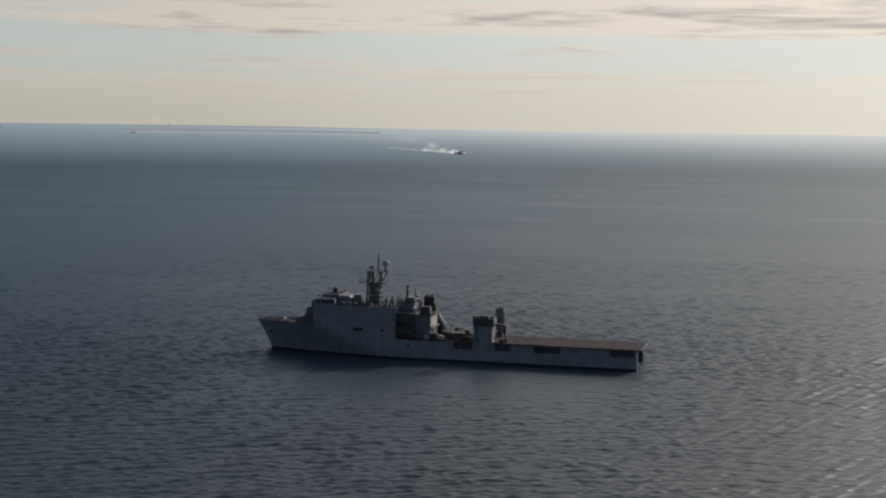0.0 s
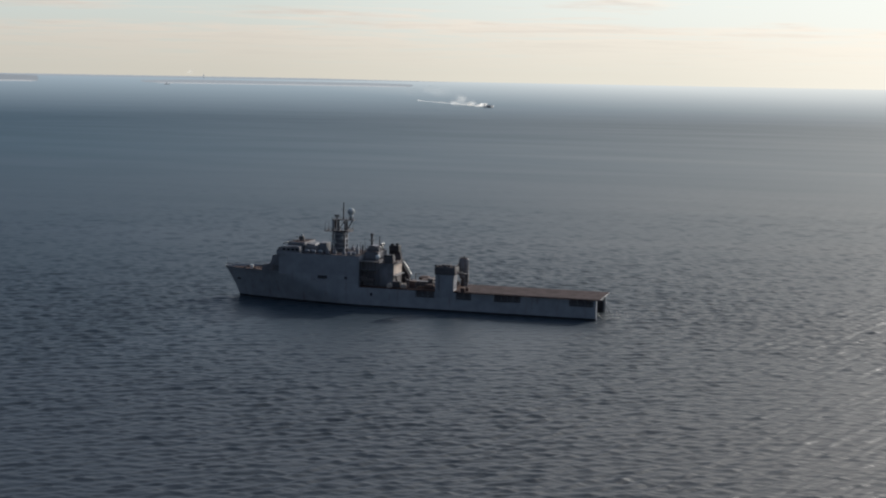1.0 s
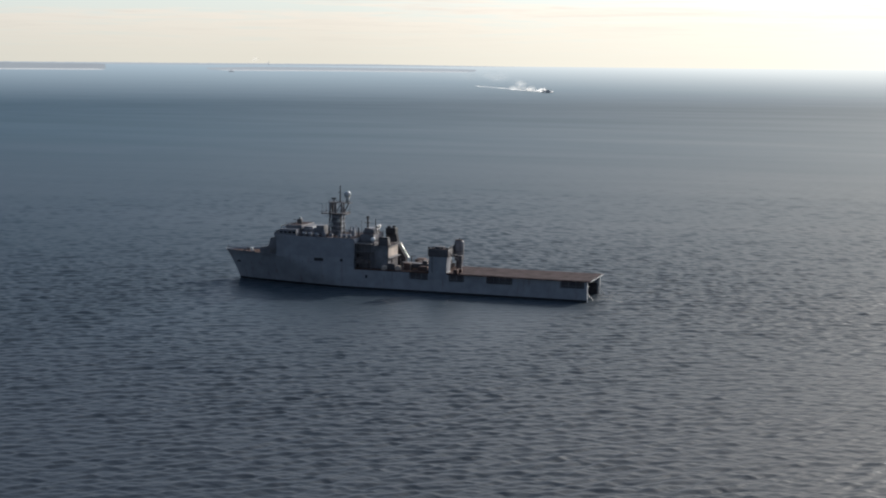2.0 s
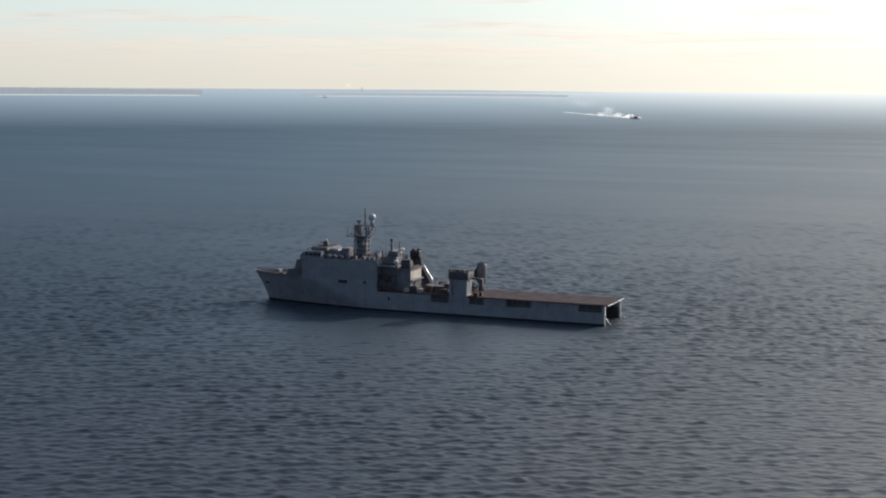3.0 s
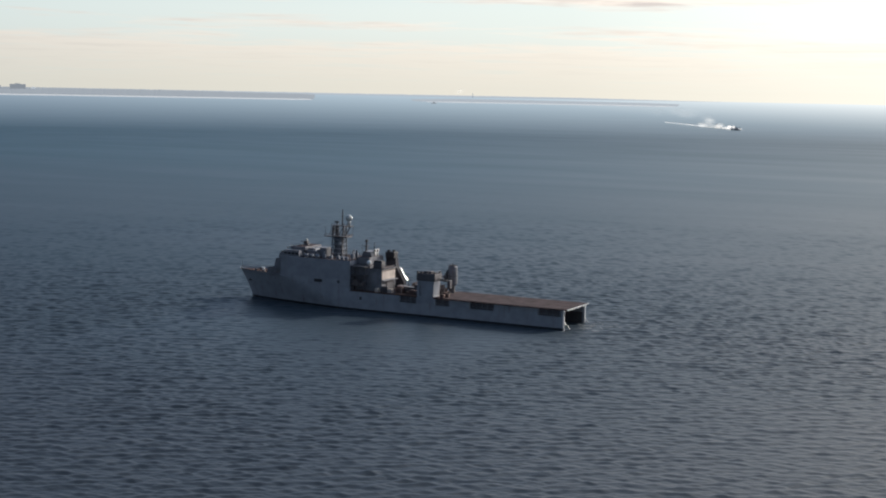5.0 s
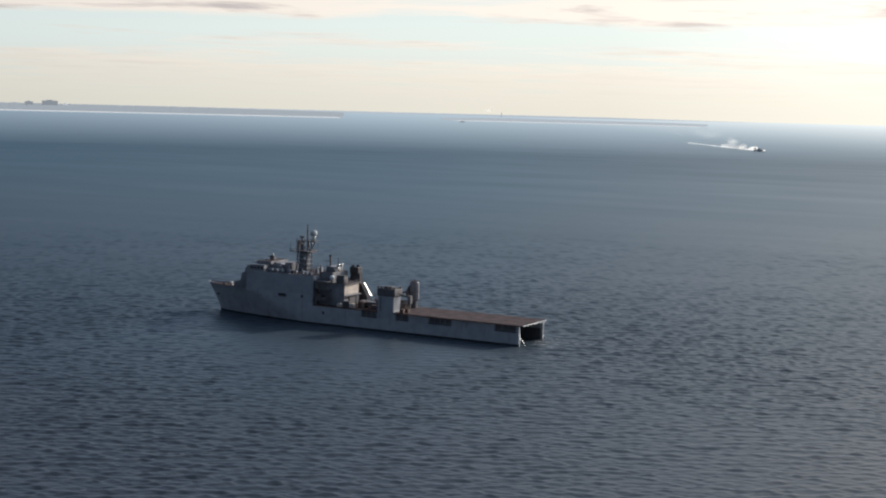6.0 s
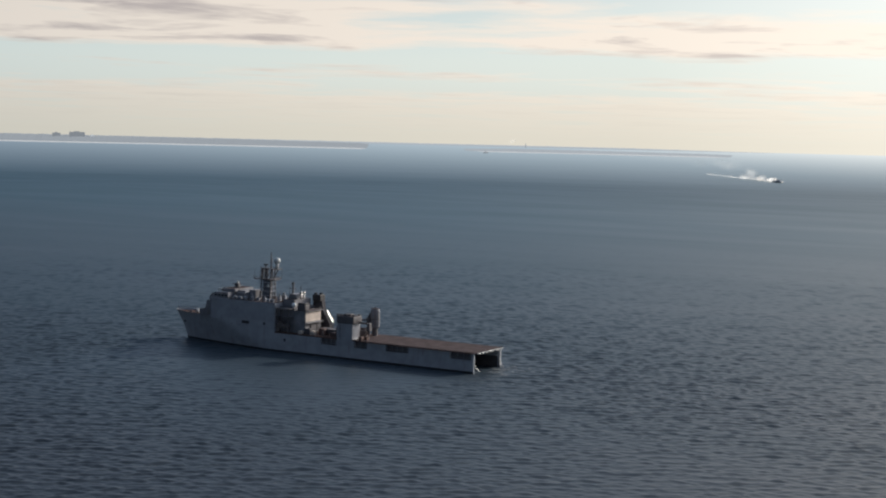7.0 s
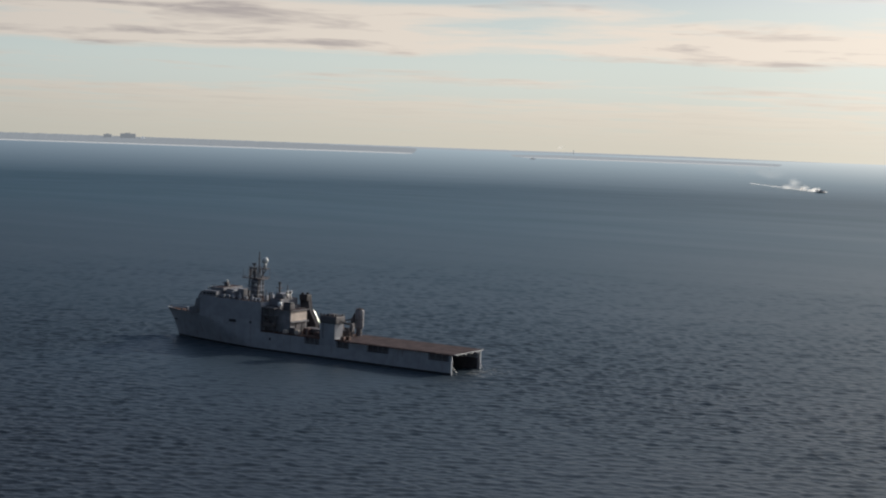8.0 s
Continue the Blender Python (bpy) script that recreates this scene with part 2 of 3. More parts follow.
def rails(bm, points, height=1.1, step=2.5, r=0.05):
    """Stanchions and two wires along a line of points."""
    for p, q in zip(points, points[1:]):
        p, q = Vector(p), Vector(q)
        count = max(1, round((q - p).length / step))
        for k in range(count + 1):
            at = p.lerp(q, k / count)
            rod(bm, at, at + Vector((0, 0, height)), r, seg=4)
        for h in (height, height * 0.5):
            rod(bm, p + Vector((0, 0, h)), q + Vector((0, 0, h)), r * 0.7, seg=4)


def part(name, bm, mat, parent, label="", smooth=False):
    bmesh.ops.recalc_face_normals(bm, faces=bm.faces)
    data = bpy.data.meshes.new(name)
    bm.to_mesh(data)
    bm.free()
    for m in mat if isinstance(mat, (list, tuple)) else [mat]:
        data.materials.append(m)
    if smooth:
        for f in data.polygons:
            f.use_smooth = True
    ob = new(name, data)
    ob.parent = parent
    return tagged(ob, label)


def made(builder, *args):
    bm = bmesh.new()
    builder(bm, *args)
    return bm


def built(*calls):
    bm = bmesh.new()
    for builder, *args in calls:
        builder(bm, *args)
    return bm


# ---------------------------------------------------------------- sea
def sheet_height(r):
    return 81.5 * np.clip((r - 2500.0) / 2430.0, 0, None) ** 2


def ring_mesh(name, radii, angles, mat, waves=False):
    rr, aa = np.meshgrid(radii, angles, indexing="ij")
    x, y = CENTRE_X + rr * np.sin(aa), CENTRE_Y + rr * np.cos(aa)
    z = sheet_height(rr)
    if waves:
        rng = np.random.default_rng(7)   # the same waves on both sheets
        wide = np.maximum(rr * np.abs(np.gradient(angles))[None, :], np.gradient(radii)[:, None])
        gust = 0.92 + 0.28 * np.sin(x * 0.011 + 1.3 * np.sin(y * 0.007)) * np.sin(y * 0.013 + 0.8 * np.sin(x * 0.009))
        # the ship shelters the water on its lee side
        along = np.clip((x + 88) / 20, 0, 1) * np.clip((98 - x) / 14, 0, 1)
        lee = 1 - 0.45 * along * np.clip((y + 260) / 200, 0, 1) * np.clip((14 - y) / 4, 0, 1)
        strong = np.interp(rr, [300, 345, 900, 1500, 2500, 4200], [0.0, 1.1, 1.0, 0.85, 0.5, 0.3])
        total = np.zeros_like(x)
        for k in range(90):
            length = 2.2 * (16 / 2.2) ** (k / 89)
            way = radians(128) + rng.normal(0, 0.45)
            height = 0.0050 * length * rng.uniform(0.5, 1.4) * math.exp(-0.5 * (math.log(length / 4.7) / 0.55) ** 2)
            keep = np.clip(length / wide - 2.0, 0, 1)
            phase = 2 * math.pi / length * (x * math.cos(way) + y * math.sin(way)) + rng.uniform(0, 6.28)
            total += keep * height * (np.exp(1.1 * np.sin(phase)) - 1.32)
        z = z + total * gust * strong * lee
    rows, cols = rr.shape
    verts = np.stack([x, y, z], -1).reshape(-1, 3).astype(np.float32)
    i = np.arange(rows - 1)[:, None] * cols + np.arange(cols)[None, :]
    j = np.arange(rows - 1)[:, None] * cols + (np.arange(cols)[None, :] + 1) % cols
    quads = np.stack([i, j, j + cols, i + cols], -1).reshape(-1, 4)[:, ::-1].astype(np.int32)
    mesh = bpy.data.meshes.new(name)
    mesh.vertices.add(len(verts))
    mesh.vertices.foreach_set("co", verts.ravel())
    mesh.loops.add(quads.size)
    mesh.loops.foreach_set("vertex_index", quads.ravel())
    mesh.polygons.add(len(quads))
    mesh.polygons.foreach_set("loop_start", np.arange(0, quads.size, 4, dtype=np.int32))
    mesh.polygons.foreach_set("use_smooth", np.ones(len(quads), dtype=bool))
    mesh.materials.append(mat)
    mesh.update(calc_edges=True)
    return new(name, mesh)


def sea():
    fine = np.radians(np.linspace(-58, 14.5, 950))
    coarse = np.radians(np.linspace(17, 299, 71))
    angles = np.concatenate([fine, coarse])
    radii = [0.0, 40, 90, 140, 180, 210]
    while radii[-1] < FAR_FROM:
        radii.append(radii[-1] + max(0.55 if radii[-1] > 325 else 6.0, radii[-1] ** 2 * 1.65e-6))
    radii[-1] = FAR_FROM
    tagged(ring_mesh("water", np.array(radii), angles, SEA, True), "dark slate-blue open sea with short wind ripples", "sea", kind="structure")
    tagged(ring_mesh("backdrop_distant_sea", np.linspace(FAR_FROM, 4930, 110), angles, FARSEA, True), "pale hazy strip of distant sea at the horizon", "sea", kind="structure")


sea()


def coast(name, first, last, mat, tops, label, rows=((4636, -2.0), (4660, 0.8), (4688, 1.4), (4700, 1.4), (4850, 0.8), (4900, 0.9)), taper=0.8):
    """A low bank behind a beach. tops: (angle, height above the water) along it; rows: (distance, height, of which more than the third follow tops)."""
    bm = bmesh.new()
    count = int((last - first) / 0.06)
    at, high = zip(*tops)
    previous = None
    for k in range(count + 1):
        a = first + (last - first) * k / count
        h = float(np.interp(a, at, high)) * (0.86 + 0.22 * noise.noise((a * 3.1, 0, 0)) + 0.16 * noise.noise((a * 13.0, 5, 0)) + 0.10 * noise.noise((a * 41.0, 9, 0)))
        low = min(1.0, (a - first) / taper, (last - a) / taper)
        row = []
        for i, (r, up) in enumerate(rows):
            up = 1.2 + up * h if i > 3 else 1.2 + 0.4 * h if i == 3 else up
            base = float(sheet_height(np.array(r)))
            row.append(bm.verts.new((CENTRE_X + r * math.sin(radians(a)), CENTRE_Y + r * math.cos(radians(a)), base - 1.5 + (up + 1.5) * low)))
        if previous:
            for i in range(len(row) - 1):
                f = bm.faces.new((previous[i], row[i], row[i + 1], previous[i + 1]))
                f.material_index = 1 if i < 2 else 0
        previous = row
    bmesh.ops.recalc_face_normals(bm, faces=bm.faces)
    data = bpy.data.meshes.new(name)
    bm.to_mesh(data)
    bm.free()
    data.materials.append(mat)
    data.materials.append(BEACH)
    tagged(new(name, data), label, "coast", kind="structure")


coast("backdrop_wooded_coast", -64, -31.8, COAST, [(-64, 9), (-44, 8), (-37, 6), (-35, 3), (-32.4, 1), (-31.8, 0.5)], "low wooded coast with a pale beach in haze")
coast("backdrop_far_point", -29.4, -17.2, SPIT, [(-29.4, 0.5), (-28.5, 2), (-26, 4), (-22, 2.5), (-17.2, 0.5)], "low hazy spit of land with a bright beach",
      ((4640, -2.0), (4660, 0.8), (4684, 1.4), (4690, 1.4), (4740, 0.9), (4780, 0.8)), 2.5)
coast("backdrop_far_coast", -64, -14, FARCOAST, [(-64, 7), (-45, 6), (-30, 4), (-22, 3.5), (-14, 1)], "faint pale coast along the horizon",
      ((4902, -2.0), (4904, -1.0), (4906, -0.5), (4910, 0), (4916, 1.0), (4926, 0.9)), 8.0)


def on_ring(angle, r, up=0.0):
    return (CENTRE_X + r * math.sin(radians(angle)), CENTRE_Y + r * math.cos(radians(angle)), float(sheet_height(np.array(r))) + up)


def far_building(angle, r, wide, high, mat, label, name="apartment_building"):
    root = new(name)
    root.matrix_world = Matrix.Translation(on_ring(angle, r, -3)) @ pose(0, 0, 0, 0, 0, -angle)
    part("wall", made(box, -wide / 2, wide / 2, -8, 8, 0, high, 0.3), mat, root)
    part("roof", built((box, -wide / 2 - 0.4, wide / 2 + 0.4, -8.4, 8.4, high, high + 0.8), (box, -wide * 0.2, wide * 0.15, -3, 3, high + 0.8, high + 3)), mat, root)
    tagged(root, label, "building", "buildings on the far shore")


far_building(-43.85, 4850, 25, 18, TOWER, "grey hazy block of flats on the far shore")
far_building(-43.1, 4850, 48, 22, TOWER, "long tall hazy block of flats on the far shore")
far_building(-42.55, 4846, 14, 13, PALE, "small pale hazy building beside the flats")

# ---------------------------------------------------------------- landing ship
# bow towards -x, port side towards -y, the water at z = 0
ship = tagged(new("landing_ship"), "grey dock landing ship lying still with its stern gate open", "ship")
HALF = 12.8


def stem(z):
    return -85.4 - 7.6 * max(0.0, z / 14.3) ** 1.25 if z >= 0 else -85.4 - z * 0.4


def half_beam(x, z):
    t = (x - stem(z)) / (62 - 2.0 * max(z, 0))
    return HALF * min(1.0, max(0.0, t)) ** (0.72 - 0.012 * max(z, 0)) if t < 1 else HALF


def fore_hull(bm, levels, x_end=-20.0):
    n = 34
    for side in (-1, 1):
        grid = []
        for z in levels:
            s = stem(z)
            grid.append([bm.verts.new((s + (x_end - s) * (k / n) ** 1.5, side * max(0.12, half_beam(s + (x_end - s) * (k / n) ** 1.5, z)), z)) for k in range(n + 1)])
        for a, b in zip(grid, grid[1:]):
            for k in range(n):
                bm.faces.new((a[k], a[k + 1], b[k + 1], b[k]))
    return n


def fore_top(bm, z, n=34, x_end=-20.0):
    s = stem(z)
    rows = []
    for k in range(n + 1):
        x = s + (x_end - s) * (k / n) ** 1.5
        h = max(0.12, half_beam(x, z))
        rows.append((bm.verts.new((x, -h + 0.1, z - 0.9)), bm.verts.new((x, h - 0.1, z - 0.9))))
    for (a, b), (c, d) in zip(rows, rows[1:]):
        bm.faces.new((a, b, d, c))


def hull_parts():
    part("hull", made(fore_hull, [-3, 0.0, 0.9, 3, 6, 9, 12, 14.4]), HULL, ship, "flared grey bow with rust streaks", True)
    part("foredeck", made(fore_top, 14.4), FOREDECK, ship, "weathered red-brown foredeck")
    # the after body: side walls round the docking well, with recesses under the deck edge
    for side in (-1, 1):
        def wall(bm, x0, x1, z0, z1, thick=0.95, inset=0.0):
            y = sorted((side * (HALF - inset), side * (HALF - inset - thick)))
            box(bm, x0, x1, y[0], y[1], z0, z1)
        bm = bmesh.new()
        wall(bm, -20, 92.8, -3, 5.9)
        edges = [(-20, 8.0), (17.2, 27.4), (34.8, 45.5), (58, 80.3), (91.6, 92.8)]
        for a, b in edges:
            wall(bm, a, b, 5.9, 9.0)
        wall(bm, -20, 92.4, 5.85, 9.0, 0.3, 1.3)
        wall(bm, -20, 92.4, 5.6, 5.85, 2.3)
        part("side_wall", bm, HULL, ship, "grey side plating with open recesses below the deck edge")
        for a, b in ((8.0, 17.2), (27.4, 34.8), (45.5, 58), (80.3, 91.6)):
            bm = bmesh.new()
            for k in range(int((b - a) // 3) + 1):
                x = a + 0.6 + k * (b - a - 1.2) / max(1, (b - a) // 3)
                rod(bm, (x, side * (HALF - 0.25), 5.9), (x, side * (HALF - 0.25), 9.0), 0.06, seg=6)
            rod(bm, (a, side * (HALF - 0.25), 6.9), (b, side * (HALF - 0.25), 6.9), 0.05, seg=4)
            part("recess_rail", bm, GREY, ship)
        bm = bmesh.new()
        y = sorted((side * (HALF + 0.02), side * (HALF - 0.4)))
        box(bm, -24, 92.82, y[0], y[1], -1, 0.85)
        part("boot_topping", bm, BOOT, ship, "black band along the waterline")
    part("boot_topping", made(fore_band), BOOT, ship, "black band along the waterline")
    part("well_bulkhead", made(box, 2, 3, -11.8, 11.8, -3, 9), DARK, ship)
    part("main_deck", built((box, -20, 27, -12.75, 12.75, 9.0, 9.5)), FOREDECK, ship, "cluttered red-brown boat deck")
    part("flight_deck", flight_deck(), DECK, ship, "long flat dark brown flight deck")
    # stern
    for side in (-1, 1):
        y = sorted((side * 12.9, side * 12.3))
        # sunlight on the after ends of the walls is put in as white paint
        part("stern_post", made(box, 92.95, 93.25, y[0], y[1], -2, 9.0, 0.12), WHITE, ship, "docking well edge painted white where it catches the sun")
        part("gate_strut", built((rod, (93.2, side * 11.9, 3.6), (95.4, side * 11.3, 0.5), 0.16), (rod, (93.3, side * 11.9, 0.6), (95.4, side * 11.3, 0.5), 0.14)), STEEL, ship, "white gate hinge arm")
        # dark sheets added to stand in for the shade inside the well
        y = sorted((side * 11.82, side * 11.6))
        part("well_shade_sheet", made(box, 3.0, 92.0, y[0], y[1], -3, 8.8), DARK, ship, "dark sheet in place of shade in the docking well")
    # a white strip stands in for the bright light along the after edge
    part("deck_edge", made(box, 94.62, 94.72, -12.6, 12.6, 9.3, 9.58), WHITE, ship, "flight deck edge painted white as if sunlit")
    part("stern_gate", made(box, 93.2, 104, -10.6, 10.6, -2.6, -1.6, 0.2), DARK, ship, "lowered stern gate under water")
    for y in (-8, -4.5, -1, 3, 5, 8.6, 10):
        part("stern_fitting", made(box, 92.9, 93.5, y - 0.5, y + 0.5, 8.2, 9.0, 0.1), STEEL, ship)


def fore_band(bm):
    n = 34
    for side in (-1, 1):
        rows = []
        for z in (-1.0, 0.85):
            s = stem(z)
            rows.append([bm.verts.new((s - 0.03 + (-20 - s) * (k / n) ** 1.5, side * (max(0.12, half_beam(s + (-20 - s) * (k / n) ** 1.5, z)) + 0.03), z)) for k in range(n + 1)])
        for k in range(n):
            bm.faces.new((rows[0][k], rows[0][k + 1], rows[1][k + 1], rows[1][k]))


def flight_deck():
    bm = bmesh.new()
    prism(bm, [(27, 9.02), (92.0, 9.02), (94.6, 9.3), (94.6, 9.62), (27, 9.62)], -13.0, 13.0)
    for side in (-1, 1):
        for k in range(22):
            x = 28.5 + 3.0 * k
            y = sorted((side * 13.0, side * 14.0))
            box(bm, x, x + 2.7, y[0], y[1], 9.25, 9.33)
    return bm


hull_parts()


def superstructure():
    # slab-sided forward block, flush with the hull
    part("forward_deckhouse", built((prism, [(-60, 13.4), (-19.8, 13.4), (-19.8, 23.6), (-57.6, 23.6), (-60, 22.6)], -12.78, 12.78)), GREY, ship, "tall slab-sided grey deckhouse")
    part("lower_hull_side", built((box, -24, -19.9, -12.76, 12.76, 5, 14)), HULL, ship)
    part("front_house", built((prism, [(-70.2, 13.4), (-59.9, 13.4), (-59.9, 20.0), (-64.4, 19.6), (-66.0, 17.6), (-69.8, 16.8)], -9.9, 9.9),
                              (prism, [(-65.0, 17.0), (-59.8, 17.0), (-59.8, 22.6), (-63.6, 22.0)], -11.6, 11.6)), MID, ship, "stepped front of the deckhouse")
    bridge = part("bridge", built((prism, [(-61.5, 22.6), (-50, 22.6), (-50, 26.6), (-58.2, 26.6), (-61.5, 24.6)], -11.8, 11.8),
                                  (box, -57.5, -49, -7.5, 7.5, 26.6, 28.2, 0.25)), MID, ship, "grey wheelhouse with a sloped front")
    for k in range(9):
        y = -10.4 + 2.6 * k
        part("window", built((rod, (-60.6, y - 0.9, 25.25), (-60.6, y + 0.9, 25.25), 0.55, 0.55, 4)), GLASS, bridge)
    for k in range(4):
        x = -58.6 + 2.2 * k
        part("window", built((box, x, x + 1.6, -11.86, -11.7, 24.6, 25.6)), GLASS, bridge)
    part("bridge_wing", built((box, -60.8, -56, -13.4, -11.6, 22.7, 23.0), (box, -60.8, -56, -13.4, -13.2, 22.7, 24.0)), GREY, ship)
    part("bridge_wing", built((box, -60.8, -56, 11.6, 13.4, 22.7, 23.0), (box, -60.8, -56, 13.2, 13.4, 22.7, 24.0)), GREY, ship)
    # a white plate is added to imitate a sun glint on the roof
    part("glint_plate", built((prism, [(-60.4, 26.75), (-55.4, 28.25), (-55.2, 28.5), (-60.5, 26.95)], -6.5, 7.5)), WHITE, ship, "white sloped roof plate added for a sun glint")
    gun = part("gun_mount", built((rod, (-53.2, 0, 27.9), (-53.2, 0, 29.2), 1.5, 1.2, 14), (box, -54.4, -52.2, -0.9, 0.9, 29.0, 30.4, 0.25)), DARK, ship, "dark close-in gun mount")
    part("gun_dome", built((rod, (-53.2, 0, 30.2), (-53.2, 0, 31.0), 0.75, 0.65, 14), (ball, (-53.2, 0, 31.0), 0.65, 12)), RADOME, gun)
    part("gun_barrel", built((rod, (-53.2, 0.2, 29.4), (-56.6, 0.2, 30.0), 0.16, 0.12)), BLACK, gun)
    # shiny balls on stubs, added for sun glints; no such lamps are known
    for x, y, z in ((-60.2, -6.4, 27.35), (-59.4, -6.0, 27.6), (-58.6, -5.6, 27.85), (-38.6, -12.0, 24.5)):
        lamp = part("glint_stub", built((rod, (x, y, z - 0.9), (x, y, z - 0.3), 0.12, 0.12, 6)), DARK, ship)
        part("glint_ball", built((ball, (x, y, z), 0.42, 10)), BRIGHT, lamp, "shiny metal ball added for a sun glint", True)
    # roof clutter between bridge and mast
    part("roof_house", built((box, -49.6, -43.6, -6.5, 6.5, 23.6, 26.6, 0.2), (prism, [(-49.4, 26.6), (-44, 26.6), (-44.6, 27.3), (-48.6, 27.5)], -5.0, 5.0)), MID, ship, "low grey roof house")
    part("tank_house", built((box, -43.4, -39.4, -3.2, 2.6, 23.6, 28.0, 0.3)), MID, ship)
    for x, y in ((-46.5, -10.2), (-43.4, -10.2), (-40.0, -10.2), (-25.5, -10.4), (-23.2, -10.4)):
        part("life_raft_canister", built((rod, (x - 0.9, y, 24.6), (x + 0.9, y, 24.6), 0.75, 0.75, 12), (box, x - 0.5, x + 0.5, y - 0.6, y + 0.6, 23.6, 24.0)), GREY, ship, "pale grey life-raft canister")
    part("roof_rail", built((rails, [(-49, -12.6, 23.6), (-20, -12.6, 23.6), (-20, 12.6, 23.6)]), ), DARK, ship)
    part("roof_rail", built((rails, [(-57.4, -7.4, 28.2), (-49.2, -7.4, 28.2)])), DARK, ship)
    part("roof_rail", built((rails, [(-49, 12.6, 23.6), (-20, 12.6, 23.6)])), DARK, ship)
    for x, y, h in ((-36.8, -9, 3.2), (-33.5, -8, 2.2), (-28.6, -9.2, 2.6), (-26.4, 4, 3.8), (-23.6, -4, 4.4), (-30, 8, 3), (-22, 7, 3.2), (-47.4, 9, 2.4)):
        part("roof_vent", built((box, x - 0.8, x + 0.8, y - 0.7, y + 0.7, 23.6, 23.6 + h * 0.6, 0.12), (rod, (x, y, 23.6), (x, y, 23.6 + h), 0.35, 0.3, 10)), GREY, ship)
    for x, y, h in ((-20.9, -7.4, 6.2), (-21.8, 2.0, 7.2), (-45, -4, 4.5), (-50.5, 5, 5.0)):
        part("whip_aerial", built((rod, (x, y, 23.6), (x, y, 23.6 + h), 0.14, 0.04, 6)), DARK, ship)
    part("hull_hatch", built((box, -40.4, -35.6, -12.84, -12.4, 12.1, 13.7, 0.15)), BLACK, ship, "dark boat hatch in the side")
    part("hull_hatch", built((box, -27.0, -25.6, -12.84, -12.4, 12.4, 13.7, 0.12)), BLACK, ship, "small dark hatch in the side")
    part("hull_hatch", built((box, -14.2, -13.0, -12.84, -12.4, 5.2, 6.8, 0.12)), BLACK, ship, "small dark hatch in the side")
    for k in range(9):
        part("porthole", built((rod, (-74 + 4.6 * k, -half_beam(-74 + 4.6 * k, 11.5) - 0.03, 11.5), (-74 + 4.6 * k, -half_beam(-74 + 4.6 * k, 11.5) + 0.2, 11.5), 0.22, 0.22, 8)), BLACK, ship)
    # anchor, bitts and capstans on the foredeck
    part("anchor", built((rod, (-84.5, -3.4, 11.0), (-84.2, -3.7, 8.6), 0.3), (rod, (-85.3, -3.6, 8.7), (-83.2, -4.2, 8.7), 0.35)), BLACK, ship, "dark stockless anchor in its hawse")
    for x, y in ((-82, -2.2), (-82, 2.2), (-76, -4.5), (-76, 4.5), (-72, 0)):
        part("bollard", built((rod, (x - 0.4, y, 13.4), (x - 0.4, y, 14.5), 0.3, 0.34, 10), (rod, (x + 0.4, y, 13.4), (x + 0.4, y, 14.5), 0.3, 0.34, 10)), DARK, ship)
    part("capstan", built((rod, (-79, 0, 13.4), (-79, 0, 14.9), 0.9, 0.6, 14), (rod, (-79, 0, 14.9), (-79, 0, 15.2), 0.95, 0.9, 14)), WHITE, ship, "pale anchor capstan")
    part("jack_staff", built((rod, (-91.6, 0, 13.5), (-92.2, 0, 18.0), 0.1, 0.05, 6)), GREY, ship)
    part("bow_rail", built((rails, [(-92.2, -0.5, 14.4), (-86, -3.6, 14.4), (-78, -7.4, 14.4), (-69, -10.4, 14.4)])), DARK, ship)
    part("bow_rail", built((rails, [(-92.2, 0.5, 14.4), (-86, 3.6, 14.4), (-78, 7.4, 14.4), (-69, 10.4, 14.4)])), DARK, ship)


def roof_decks():
    for x0, x1, y0, y1, z in ((-57.2, -49.2, -7.2, 7.2, 28.2), (-49.4, -20.0, -12.5, 12.5, 23.6), (-61.0, -57.8, -11.5, 11.5, 22.64), (-19.0, -12.6, -6.3, 6.8, 25.2), (-19.7, -11.4, -8.4, 9.3, 21.6), (-10.4, -3.2, -9.4, 4.4, 20.5), (17.4, 26.6, -12.6, -6.0, 20.6), (23.6, 27.7, 6.2, 9.8, 22.9)):
        part("roof_deck", made(box, x0, x1, y0, y1, z, z + 0.03), DECK, ship, "dark non-skid roof covering")


